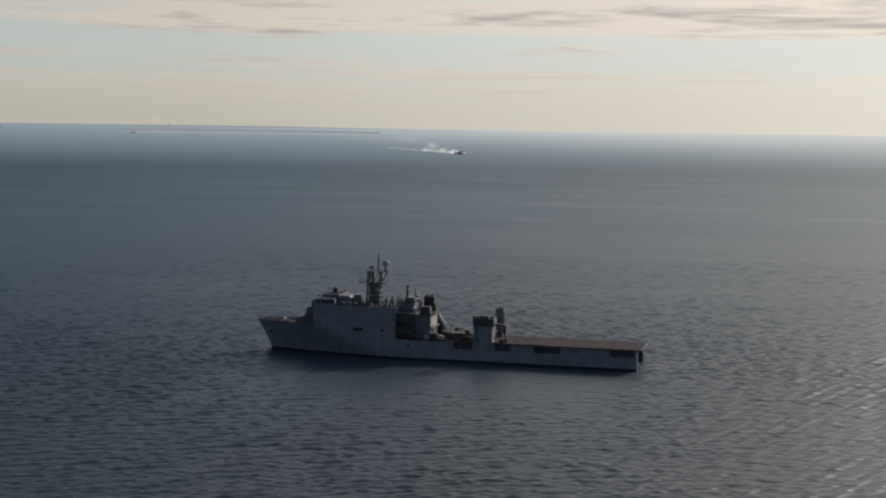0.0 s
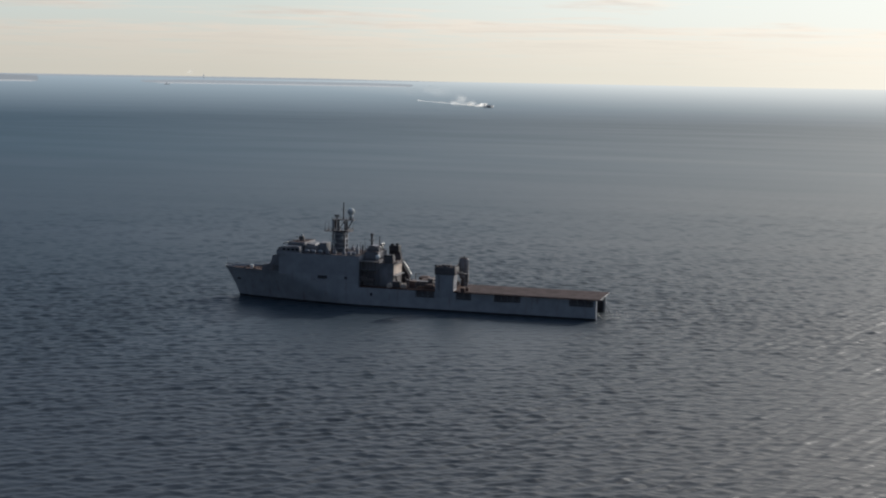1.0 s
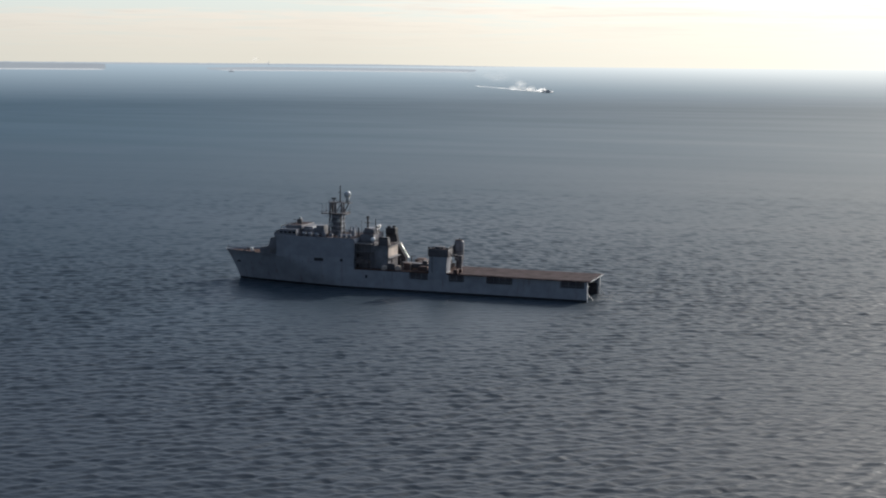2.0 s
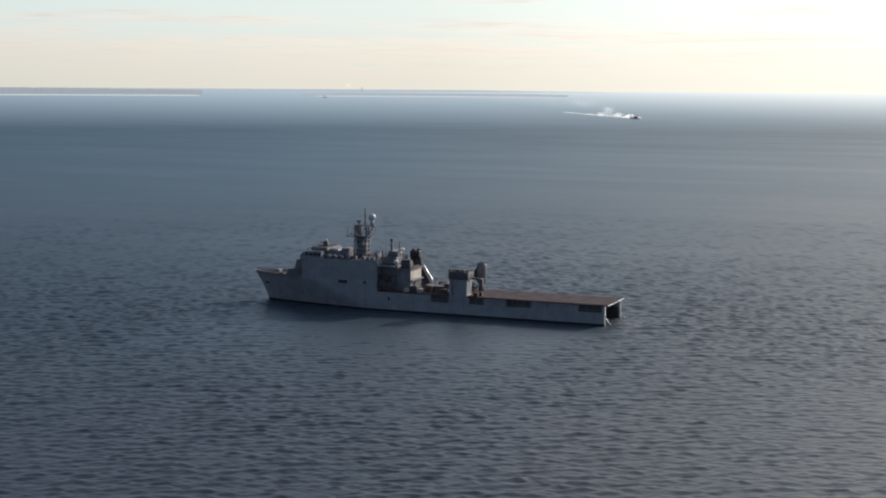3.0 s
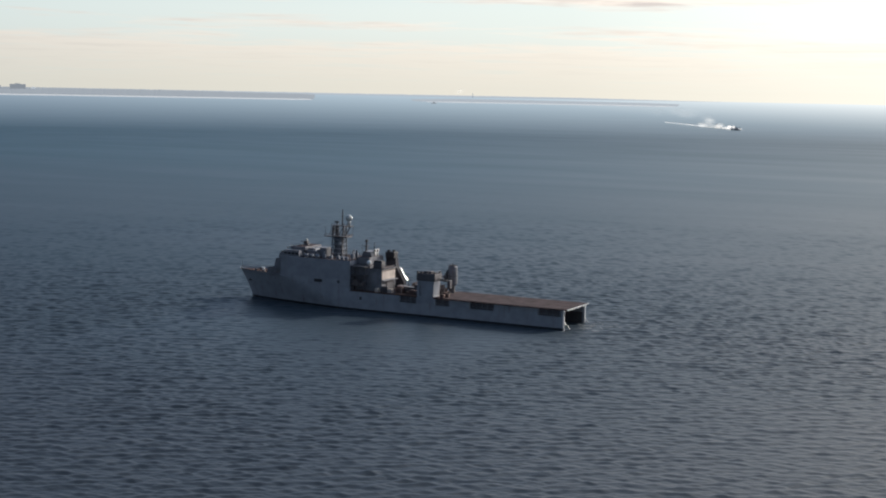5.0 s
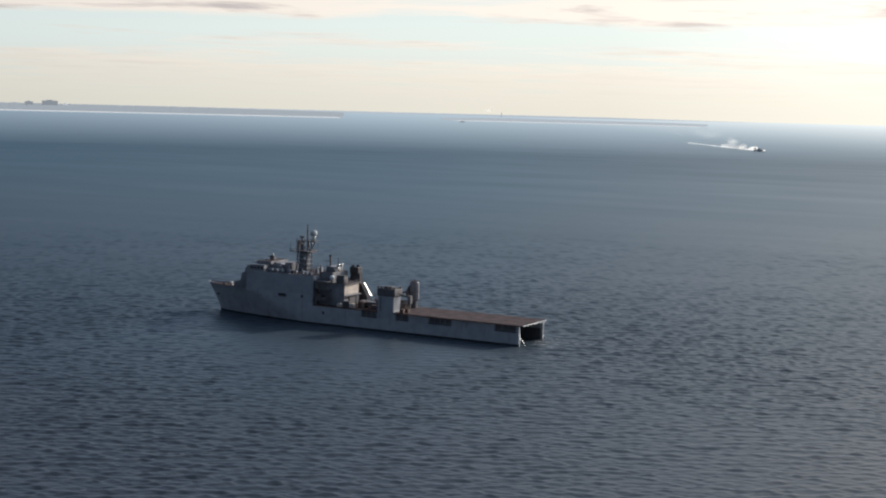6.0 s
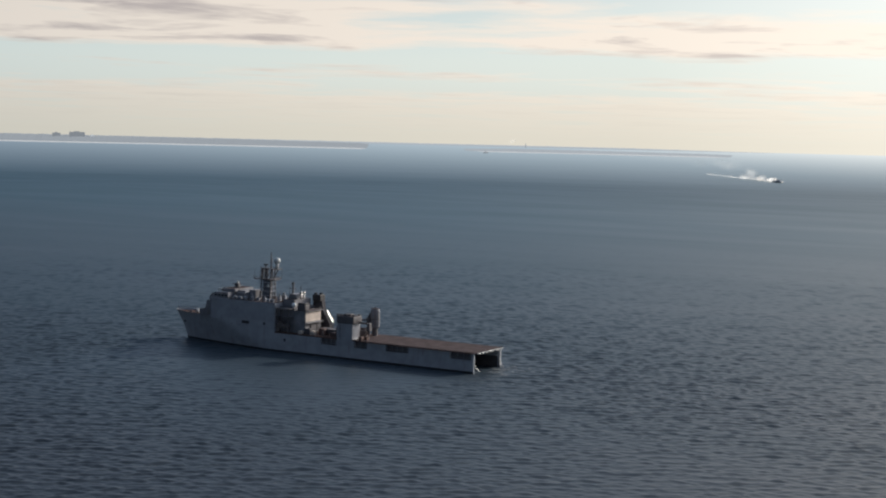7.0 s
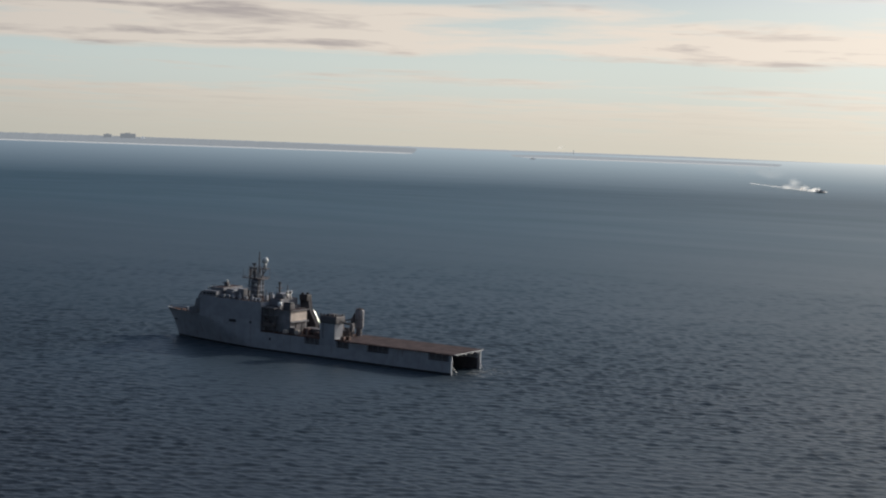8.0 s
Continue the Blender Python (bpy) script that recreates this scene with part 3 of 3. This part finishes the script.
def mast():
    core = bmesh.new()
    bmesh.ops.create_cone(core, cap_ends=True, segments=4, radius1=3.5, radius2=2.9, depth=10.0, matrix=Matrix.Translation((-33.9, 0, 28.6)) @ Matrix.Diagonal((1.0, 0.62, 1, 1)) @ Matrix.Rotation(math.pi / 4, 4, "Z"))
    m = part("mast", core, MID, ship, "grey tower mast with platforms")
    for i in (0, 1):
        for k in (-1, 1):
            part("mast_leg", built((rod, (-37.0 + 6.0 * i, k * 2.3, 23.6), (-36.4 + 5.6 * i, k * 1.4, 39.0), 0.42, 0.32, 8)), DARK, m)
    for k in range(4):
        z = 25.4 + 2.2 * k
        part("platform", built((box, -37.5, -30.5, -2.6, 2.6, z, z + 0.22), (rails, [(-37.5, -2.6, z + 0.2), (-30.5, -2.6, z + 0.2), (-30.5, 2.6, z + 0.2)], 0.9, 1.6, 0.06)), GREY, m)
    for k, s in ((k, s) for k in range(4) for s in (-1, 1)):
        part("brace", built((rod, (-37 + (k % 2) * 6.4, s * 2.2, 24.2 + 2.4 * k), (-30.8 - (k % 2) * 6.0, s * 2.0, 26.4 + 2.4 * k), 0.16, 0.16, 6)), GREY, m)
    part("equipment_box", made(box, -36.6, -34.9, -3.1, -2.2, 27.9, 29.4, 0.15), RADOME, m)
    part("equipment_box", made(box, -32.6, -31.4, -3.0, -2.2, 30.1, 31.5, 0.15), RADOME, m)
    part("upper_trunk", built((rod, (-34.6, 0, 34.0), (-34.6, 0, 39.0), 0.65, 0.5, 10), (rod, (-30.6, 0, 34.0), (-31.4, 0, 39.0), 0.4, 0.3, 8), (rod, (-34.6, 0, 34.4), (-31.4, 0, 38.6), 0.2, 0.2, 6)), MID, m)
    part("platform", built((box, -41.0, -28.0, -2.6, 2.6, 33.6, 34.0), (rails, [(-41, -2.6, 34), (-28, -2.6, 34), (-28, 2.6, 34), (-41, 2.6, 34)], 1.1, 2.0, 0.07), (box, -31.5, -29, -5, 5, 34.0, 34.4)), DARK, m)
    part("platform", built((box, -37.4, -26.6, -1.8, 1.8, 39.0, 39.35), (rails, [(-37.4, -1.8, 39.3), (-26.6, -1.8, 39.3)], 1.0, 1.8, 0.07), (rod, (-30.5, 0, 34), (-27.6, 0, 39), 0.25), (rod, (-32, -7, 38.2), (-32, 7, 38.2), 0.14)), DARK, m)
    bm = bmesh.new()
    for k in range(9):
        z = 35.2 + 0.45 * k
        for i in range(8):
            a, b = radians(-60 + 15 * i), radians(-45 + 15 * i)
            rod(bm, (-34.6 - 3.0 * math.cos(a), 3.6 * math.sin(a), z), (-34.6 - 3.0 * math.cos(b), 3.6 * math.sin(b), z), 0.17, seg=4)
    for i in range(9):
        a = radians(-60 + 15 * i)
        rod(bm, (-34.6 - 3.0 * math.cos(a), 3.6 * math.sin(a), 35.2), (-34.6 - 3.0 * math.cos(a), 3.6 * math.sin(a), 38.8), 0.18, seg=4)
    rod(bm, (-37.4, 0, 34), (-37.2, 0, 37.4), 0.5, 0.35)
    part("radar_antenna", bm, GREY, m, "curved lattice radar antenna")
    part("surface_radar", built((box, -36.6, -34.2, -0.3, 0.3, 40.6, 41.4, 0.1), (rod, (-35.4, 0, 39.3), (-35.4, 0, 40.6), 0.3)), DARK, m)
    part("radome", built((ball, (-28.4, 0, 43.2), 1.75, 20), (rod, (-28.4, 0, 39.3), (-28.4, 0, 42.2), 0.7, 1.1, 14)), RADOME, m, "pale round radome on a stalk", True)
    part("topmast", built((rod, (-32.1, 0, 39), (-32.1, 0, 47.4), 0.36, 0.24, 8), (rod, (-33.3, 0, 44.0), (-30.9, 0, 44.0), 0.09), (rod, (-32.1, -1.6, 42.4), (-32.1, 1.6, 42.4), 0.09)), DARK, m)
    for x, y in ((-40.4, -2.4), (-40.4, 2.4), (-29, -4.8), (-29, 4.8), (-37, 1.5)):
        part("whip_aerial", built((rod, (x, y, 34), (x, y, 38.6), 0.09, 0.04, 5)), DARK, m)


def after_house():
    part("after_deckhouse", built((box, -19.8, -11.2, -8.6, 9.5, 9.5, 21.6, 0.25), (box, -19.2, -12.4, -6.5, 7.0, 21.6, 25.2, 0.25), (prism, [(-18.6, 25.2), (-13.0, 25.2), (-14, 27.6), (-17.8, 27.9)], -3.5, 3.5)), MID, ship, "grey midships deckhouse")
    part("signal_mast", built((rod, (-17.2, -1.6, 25), (-17.2, -1.6, 32.4), 0.55, 0.42, 10), (box, -18.4, -16, -2.6, -0.6, 30.2, 30.5), (rod, (-17.2, -1.6, 32.2), (-17.2, -1.6, 33.4), 0.7, 0.7, 10)), DARK, ship)
    part("whip_aerial", built((rod, (-14.2, 1, 27), (-14.2, 1, 32.0), 0.3, 0.12, 6)), DARK, ship)
    part("whip_aerial", built((rod, (-20.6, -5, 23.6), (-20.6, -5, 28.2), 0.4, 0.3, 8)), DARK, ship)
    for y in (-1.2, 1.4):
        part("satellite_dome", built((ball, (-12.6, y, 28.4), 0.85, 14), (rod, (-12.6, y, 25.2), (-12.6, y, 27.8), 0.3, 0.4, 8)), BRIGHT, ship, "shiny satellite dome", True)
    part("satellite_dome", built((ball, (-12.4, -7.2, 22.9), 1.2, 16), (rod, (-12.4, -7.2, 21.4), (-12.4, -7.2, 22.2), 0.6, 0.6, 8)), WHITE, ship, "white satellite dome", True)
    # boats in the recess abreast of the deckhouse
    for x in (-17.6, ):
        boat = part("ship_boat", built((prism, [(x - 1.9, 11.9), (x + 4.6, 11.9), (x + 5.0, 13.6), (x - 2.4, 13.6)], -12.0, -9.4), (box, x - 1.2, x + 1.6, -11.6, -9.8, 13.6, 14.8, 0.2)), BOATGREY, ship, "grey boat slung in the side recess")
        for dx in (x - 1.6, x + 4.0):
            part("davit", built((rod, (dx, -9.0, 9.5), (dx, -9.4, 16.2), 0.3), (rod, (dx, -9.4, 16.2), (dx, -12.2, 17.2), 0.25)), DARK, ship)
    part("side_platform", built((box, -19.6, -11.5, -12.6, -8.5, 16.8, 17.1), (box, -19.6, -11.5, -12.6, -8.5, 21.0, 21.3), *[(rod, (x, -12.3, 9.5), (x, -12.3, 21.2), 0.2) for x in (-19.2, -15.4, -11.8)], (rails, [(-19.6, -12.5, 21.3), (-11.5, -12.5, 21.3)])), DARK, ship)
    # funnels
    f = part("funnel", built((prism, [(-12.6, 9.5), (-1.6, 9.5), (-1.5, 12.8), (-5.6, 19.6), (-6.4, 24.0), (-11.6, 24.0), (-12.2, 18.0)], 8.2, 10.9)), SHADED, ship, "starboard funnel casing with a sloped after side")
    part("funnel_top", built((box, -11.5, -6.5, 7.0, 11.2, 23.9, 27.2, 0.5)), BLACK, f, "sooty black funnel top")
    part("exhaust", built((rod, (-10, 8, 27), (-10, 8, 28), 0.8, 0.8, 12), (rod, (-8, 9.6, 27), (-8, 9.6, 28), 0.8, 0.8, 12)), BLACK, f)
    for x0, z0, x1, z1 in ((-0.9, 13.2, -2.75, 16.05), (-3.05, 16.5, -4.9, 19.35)):
        part("sloped_plate", built((prism, [(x0 - 0.2, z0), (x0 + 0.1, z0), (x1 + 0.1, z1), (x1 - 0.2, z1)], 10.6, 10.95)), BRIGHT, f, "bright sunlit sloped plate")
    house = part("stack_house", built((box, -11.0, -4.0, -9.2, 4.2, 9.5, 20.2, 0.2), (box, -10.6, -3.0, -9.6, 4.6, 20.2, 20.5), (box, -10.8, -2.6, -9.4, 4.4, 14.6, 14.9)), MID, ship, "grey house below the port stack")
    # sun on this after wall is painted in as a paler buff panel
    part("lit_panel", made(box, -4.02, -3.9, -8.8, 3.8, 15.2, 19.8), CREAM, house, "panel facing aft, painted pale buff as if sunlit")
    part("door", built((box, -4.05, -3.9, -7.6, -6.4, 9.6, 12.2)), DARK, house)
    # the dark of an open recess is put in as a dark box
    part("recess_box", built((box, -4.1, -3.6, -4.8, 2.8, 10.0, 14.2, 0.15)), DARK, house, "dark box in place of a shaded open recess")
    part("house_rail", built((rails, [(-10.6, -9.5, 20.5), (-3.1, -9.5, 20.5), (-3.1, 4.5, 20.5)], 1.1, 1.8, 0.06)), DARK, house)
    f = part("funnel", built((box, -9.0, -4.2, -9.0, -5.4, 20.4, 23.6, 0.5)), DARK, ship, "short port stack, dark with soot")
    part("funnel_top", built((box, -8.8, -4.4, -8.8, -5.6, 23.4, 24.4, 0.3)), BLACK, f, "sooty black funnel top")
    # clutter on the boat deck
    for x0, x1, y0, y1, h, mat, label in ((-4, -0.4, -10, -7.5, 2.6, DARK, ""), (0.2, 2.6, -11, -8.6, 1.8, CREAM, ""), (3.2, 6.6, -8.0, -5.0, 3.0, RUSTY, ""), (-1.0, 3.5, 0, 4, 2.2, DARK, ""), (6, 12, 2, 7, 2.6, RUSTY, ""), (11, 15.5, -9.5, -6, 1.9, RUSTY, ""), (13, 17, -2, 2, 2.4, DARK, ""), (4, 8, 8, 11.5, 3.2, RUSTY, ""), (-6.4, -4.2, -11.8, -9.8, 1.6, CREAM, "")):
        part("deck_locker", built((box, x0, x1, y0, y1, 9.5, 9.5 + h, 0.2), (box, x0 + 0.3, x1 - 0.3, y0 + 0.3, y1 - 0.3, 9.5 + h, 9.7 + h)), mat, ship, label)
    for x, y in ((9.5, -4), (10.5, 8.6), (19, 3)):
        b = part("landing_boat", built((prism, [(x - 6, 10.3), (x + 5.4, 10.3), (x + 6.0, 12.3), (x - 6.8, 12.6)], y - 1.9, y + 1.9), (box, x + 2.2, x + 4.6, y - 1.2, y + 1.2, 12.3, 13.8, 0.15), (box, x - 5, x - 3, y - 1.6, y + 1.6, 9.5, 10.4), (box, x + 2, x + 4, y - 1.6, y + 1.6, 9.5, 10.4)), RUSTY if x > 9.6 and x < 15 else BOATGREY, ship, "small landing boat on chocks")
    part("boat_deck_rail", built((rails, [(-11, -12.6, 9.5), (8, -12.6, 9.5)])), DARK, ship)
    part("boat_deck_rail", built((rails, [(-11, 12.6, 9.5), (27, 12.6, 9.5)])), DARK, ship)
    for x, y, h in ((1.2, -6.5, 5.2), (4.2, -10.8, 4.4), (7.6, -10.6, 3.2), (2.4, 6.0, 5.0), (15.8, -10.8, 3.4)):
        part("deck_post", built((rod, (x, y, 9.5), (x, y, 9.5 + h), 0.22, 0.18, 6), (rod, (x, y, 9.2 + h), (x + 2.2, y, 9.3 + h), 0.12)), DARK, ship)


def cranes():
    # port crane: a stout rounded tower with a dark machinery house
    c = part("deck_crane", built((prism, [(18.0, 6.5), (26.6, 6.5), (26.0, 10.5), (26.4, 17.0), (17.6, 17.0), (17.4, 11)], -12.85, -6.2)), GREY, ship, "stout grey crane tower at the port deck edge")
    part("machinery_house", built((box, 17.0, 27.0, -13.0, -5.6, 17.0, 20.6, 0.5), (rails, [(17.2, -12.8, 20.6), (26.8, -12.8, 20.6), (26.8, -5.8, 20.6)], 1.0, 1.4, 0.08), (box, 20, 24, -11, -8, 20.6, 21.6, 0.2)), DARK, c, "dark machinery house")
    part("jib", built((rod, (26.6, -8.4, 17.6), (31.0, -4.0, 16.4), 0.45, 0.35), (rod, (26.6, -10.4, 18.8), (30.4, -5.4, 16.8), 0.25), (box, 29.6, 31.2, -5.4, -3.4, 13.2, 17.2, 0.2), (rod, (30.4, -4.4, 9.6), (30.4, -4.4, 13.4), 0.35)), DARK, c, "folded crane jib")
    for x, y in ((17.6, -12.6), (19.4, -12.6), (22.6, -12.4), (26.3, -12.2), (26.4, -7.0)):
        part("fitting", built((box, x - 0.35, x + 0.35, y - 0.3, y + 0.3, 20.6, 21.5, 0.1)), DARK, c)
    part("ladder", built((rod, (19.0, -13.05, 9.6), (19.0, -13.25, 17.0), 0.07, None, 5), (rod, (19.6, -13.05, 9.6), (19.6, -13.25, 17.0), 0.07, None, 5), *[(rod, (19.0, -13.06 - 0.02 * k, 10 + 0.6 * k), (19.6, -13.06 - 0.02 * k, 10 + 0.6 * k), 0.05, None, 4) for k in range(12)]), DARK, c)
    # starboard crane: a tall post on a narrower neck
    c = part("deck_crane", built((rod, (25.6, 8, 9.5), (25.6, 8, 13.2), 1.5, 1.35, 16)), DARK, ship, "tall grey crane post on the starboard side")
    post = bmesh.new()
    wide = Matrix.Translation((25.65, 8, 0)) @ Matrix.Diagonal((1.12, 1.0, 1, 1))
    for z0, z1, r0, r1 in ((13.0, 14.0, 1.6, 2.1), (14.0, 21.9, 2.1, 2.1), (21.9, 22.9, 2.1, 1.5)):
        bmesh.ops.create_cone(post, cap_ends=True, segments=20, radius1=r0, radius2=r1, depth=z1 - z0, matrix=wide @ Matrix.Translation((0, 0, (z0 + z1) / 2)))
    post = part("crane_post", post, MID, c, "rounded grey crane housing")
    part("post_band", built((rod, (25.65, 8, 17.6), (25.65, 8, 17.9), 2.42, 2.42, 20)), DARK, post)
    part("post_lamp", built((rod, (25.65, 8, 22.9), (25.65, 8, 23.7), 0.25, 0.2, 8)), DARK, post)
    part("cab", built((box, 21.6, 23.4, 6.2, 9.2, 14.8, 18.0, 0.25), (prism, [(22.0, 18.0), (23.4, 18.0), (23.4, 20.6)], 6.4, 9.0)), DARK, c)
    part("jib", built((rod, (22.4, 7.4, 17.6), (17.0, 2.0, 16.2), 0.4, 0.3), (rod, (22.4, 8.4, 15.6), (17.2, 2.2, 15.2), 0.4, 0.3), *[(rod, (22.4 - 1.35 * k, 7.6 - 1.4 * k, 17.4 - 0.3 * k), (21.8 - 1.35 * k, 7.4 - 1.4 * k, 15.6), 0.12) for k in range(4)]), DARK, c)
    for x, y in ((30.5, -11.5), (31.5, -8.5)):
        part("deck_locker", built((box, x - 1, x + 1, y - 1, y + 1, 9.6, 11.4, 0.15)), RUSTY, ship)


superstructure()
roof_decks()
mast()
after_house()
cranes()

# ---------------------------------------------------------------- hovercraft
craft = tagged(new("hovercraft"), "dark landing hovercraft racing over the sea in spray", "hovercraft")


def hovercraft_parts():
    # bow towards +x
    part("skirt", built((box, -13.0, 13.0, -7.0, 7.0, 0.0, 1.8, 0.7)), RUBBER, craft, "black rubber skirt")
    part("deck", built((box, -12.6, 12.6, -6.6, 6.6, 1.8, 2.6, 0.2)), GREY, craft)
    for s in (-1, 1):
        y = sorted((s * 6.6, s * 4.2))
        part("side_house", built((box, -8.5, 8.0, y[0], y[1], 2.6, 5.0, 0.3)), GREY, craft)
        bm = bmesh.new()
        for k in range(16):
            a, b = 2 * math.pi * k / 16, 2 * math.pi * (k + 1) / 16
            rod(bm, (-10.6, s * 3.6 + 2.1 * math.cos(a), 4.8 + 2.1 * math.sin(a)), (-10.6, s * 3.6 + 2.1 * math.cos(b), 4.8 + 2.1 * math.sin(b)), 0.35, seg=6)
        shroud = part("propeller_shroud", bm, DARK, craft, "round propeller shroud")
        part("blade", built(*[(rod, (-10.6, s * 3.6, 4.8), (-10.6, s * 3.6 + 1.8 * math.cos(k * 1.5708), 4.8 + 1.8 * math.sin(k * 1.5708)), 0.2, 0.12, 4) for k in range(4)]), DARK, shroud)
        part("bow_thruster", built((rod, (7.5, s * 5.4, 5.0), (7.5, s * 5.4, 6.0), 0.8, 0.8, 10), (rod, (7.5, s * 5.4, 6.0), (6.2, s * 5.4, 6.3), 0.7, 0.6, 10)), DARK, craft)
    part("cabin", built((box, 5.6, 9.2, -6.6, -3.8, 4.6, 7.0, 0.3)), GREY, craft)
    part("ramp", built((prism, [(12.6, 1.9), (14.2, 2.4), (13.4, 5.4), (12.8, 5.4)], -3.6, 3.6)), WHITE, craft, "pale raised bow ramp")


hovercraft_parts()


def wisps(name, mat, count, rule, label, seed, flat=False):
    """Drifting spray in many small domed wisps, full in the middle and thin at the rim."""
    rnd = random.Random(seed)
    verts, faces, body = [], [], []
    for _ in range(count):
        x, y, z, r, tall = rule(rnd)
        turn = Euler((0 if flat else rnd.gauss(1.4, 0.25), 0, 0 if flat else rnd.gauss(0.85, 0.4))).to_matrix()
        first = len(verts)
        verts.append(Vector((x, y, z)) + turn @ Vector((0, 0, 0.25 * r)))
        body.append(1.0)
        for ring, (k, b) in enumerate(((0.5, 0.75), (0.8, 0.3), (1.1, 0.0))):
            for i in range(9):
                a = 2 * math.pi * i / 9
                w = r * k * rnd.uniform(0.85, 1.15)
                verts.append(Vector((x, y, z)) + turn @ Vector((w * math.cos(a) * (1.0 if not flat else 2.2), w * math.sin(a) * tall, 0.25 * r * (1 - k * k))))
                body.append(b)
        for i in range(9):
            j = (i + 1) % 9
            faces.append((first, first + 1 + i, first + 1 + j))
            for ring in (0, 1):
                o = first + 1 + 9 * ring
                faces.append((o + i, o + 9 + i, o + 9 + j, o + j))
    data = bpy.data.meshes.new(name)
    data.from_pydata([tuple(v) for v in verts], [], faces)
    data.attributes.new("body", "FLOAT", "POINT").data.foreach_set("value", body)
    data.materials.append(mat)
    for f in data.polygons:
        f.use_smooth = True
    return tagged(new(name, data), label, "spray", kind="stuff")


def near_plume(rnd):
    if rnd.random() < 0.16:
        return rnd.uniform(12, 17), rnd.gauss(0, 3), rnd.uniform(1.0, 3.6), rnd.uniform(1.8, 2.8), 0.8
    if rnd.random() < 0.25:
        return rnd.uniform(-13, 1), rnd.uniform(-9, -6), rnd.uniform(0.8, 4.0), rnd.uniform(2.6, 4.2), 0.7
    # a cone that is thickest just behind the craft
    t = rnd.random() ** 1.6
    top = 12.0 * (1 - t) ** 0.8 * min(1.0, 0.45 + 6 * t)
    return -7 - 46 * t, rnd.gauss(0, 0.9), 0.8 + top * rnd.random() ** 1.2, rnd.uniform(2.4, 4.2), 0.7


def far_plume(rnd):
    t = rnd.random()
    top = 3 + 15 * math.sin(t * math.pi) ** 1.4
    return -58 - 85 * t, rnd.gauss(0, 2), 3.0 + top * rnd.random() ** 1.4, rnd.uniform(10, 15), 0.6


def drift(rnd):
    t = rnd.random()
    return -120 - 180 * t, rnd.gauss(0, 10), 8 + (16 + 22 * t) * rnd.random(), rnd.uniform(18, 30), 0.5


def foam_line(rnd):
    t = rnd.random() ** 0.85
    return -4 - 300 * t, rnd.gauss(0, 1.0), 1.0 + 0.9 * t, rnd.uniform(1.7, 2.7) * (1 - 0.25 * t), 0.6


def stern_wash(rnd):
    return rnd.uniform(0, 16), rnd.gauss(0, 7), 0.45, rnd.uniform(0.4, 1.3), 0.6


wash = wisps("stern_wash", FOAM, 22, stern_wash, "thin broken foam on the water behind the ship", 12, True)
wash.matrix_world = Matrix.Translation((94, 1, 0))

spray = [wisps("spray_plume", SPRAY, 72, near_plume, "thick white spray thrown up behind a hovercraft", 3),
         wisps("spray_cloud", MIST, 18, far_plume, "thin pale spray cloud hanging over the wake", 4),
         wisps("spray_haze", HAZE, 7, drift, "faint trailing haze over the old wake", 5),
         wisps("wake", FOAM, 210, foam_line, "long thin line of white foam behind a hovercraft", 6)]


def power_station():
    """A slim stack on the far point, with a puff of steam beside it."""
    root = new("chimney")
    root.matrix_world = Matrix.Translation(on_ring(-26.15, 4890, -2))
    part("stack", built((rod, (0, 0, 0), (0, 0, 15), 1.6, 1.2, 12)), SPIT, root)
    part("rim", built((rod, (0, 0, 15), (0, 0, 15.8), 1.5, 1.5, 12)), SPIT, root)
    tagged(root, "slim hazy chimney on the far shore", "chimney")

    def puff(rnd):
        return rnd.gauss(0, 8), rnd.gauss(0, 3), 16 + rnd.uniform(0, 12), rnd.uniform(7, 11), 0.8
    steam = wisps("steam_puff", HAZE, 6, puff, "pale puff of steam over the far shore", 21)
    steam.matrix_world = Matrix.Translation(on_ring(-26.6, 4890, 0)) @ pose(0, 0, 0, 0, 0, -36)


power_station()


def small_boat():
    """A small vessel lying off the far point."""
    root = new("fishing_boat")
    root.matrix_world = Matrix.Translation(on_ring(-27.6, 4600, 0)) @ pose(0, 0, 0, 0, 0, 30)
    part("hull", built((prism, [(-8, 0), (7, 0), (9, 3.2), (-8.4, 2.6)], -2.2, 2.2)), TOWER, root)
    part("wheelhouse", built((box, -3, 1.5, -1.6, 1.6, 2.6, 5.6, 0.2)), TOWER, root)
    tagged(root, "small dark boat far off near the shore", "boat")


small_boat()


def motions():
    rows = []
    for t in (0.0, 2.0, 4.0, 6.0, 8.0):
        k = t / 8
        x, y = -716 + 28 * k, 3062 - 240 * k
        z = float(sheet_height(np.array(math.hypot(x - CENTRE_X, y - CENTRE_Y))))
        rows.append((t, pose(x, y, z + 0.8, 0, 1.6, -36)))
    for thing in [craft, *spray]:
        walk(thing, rows)


motions()
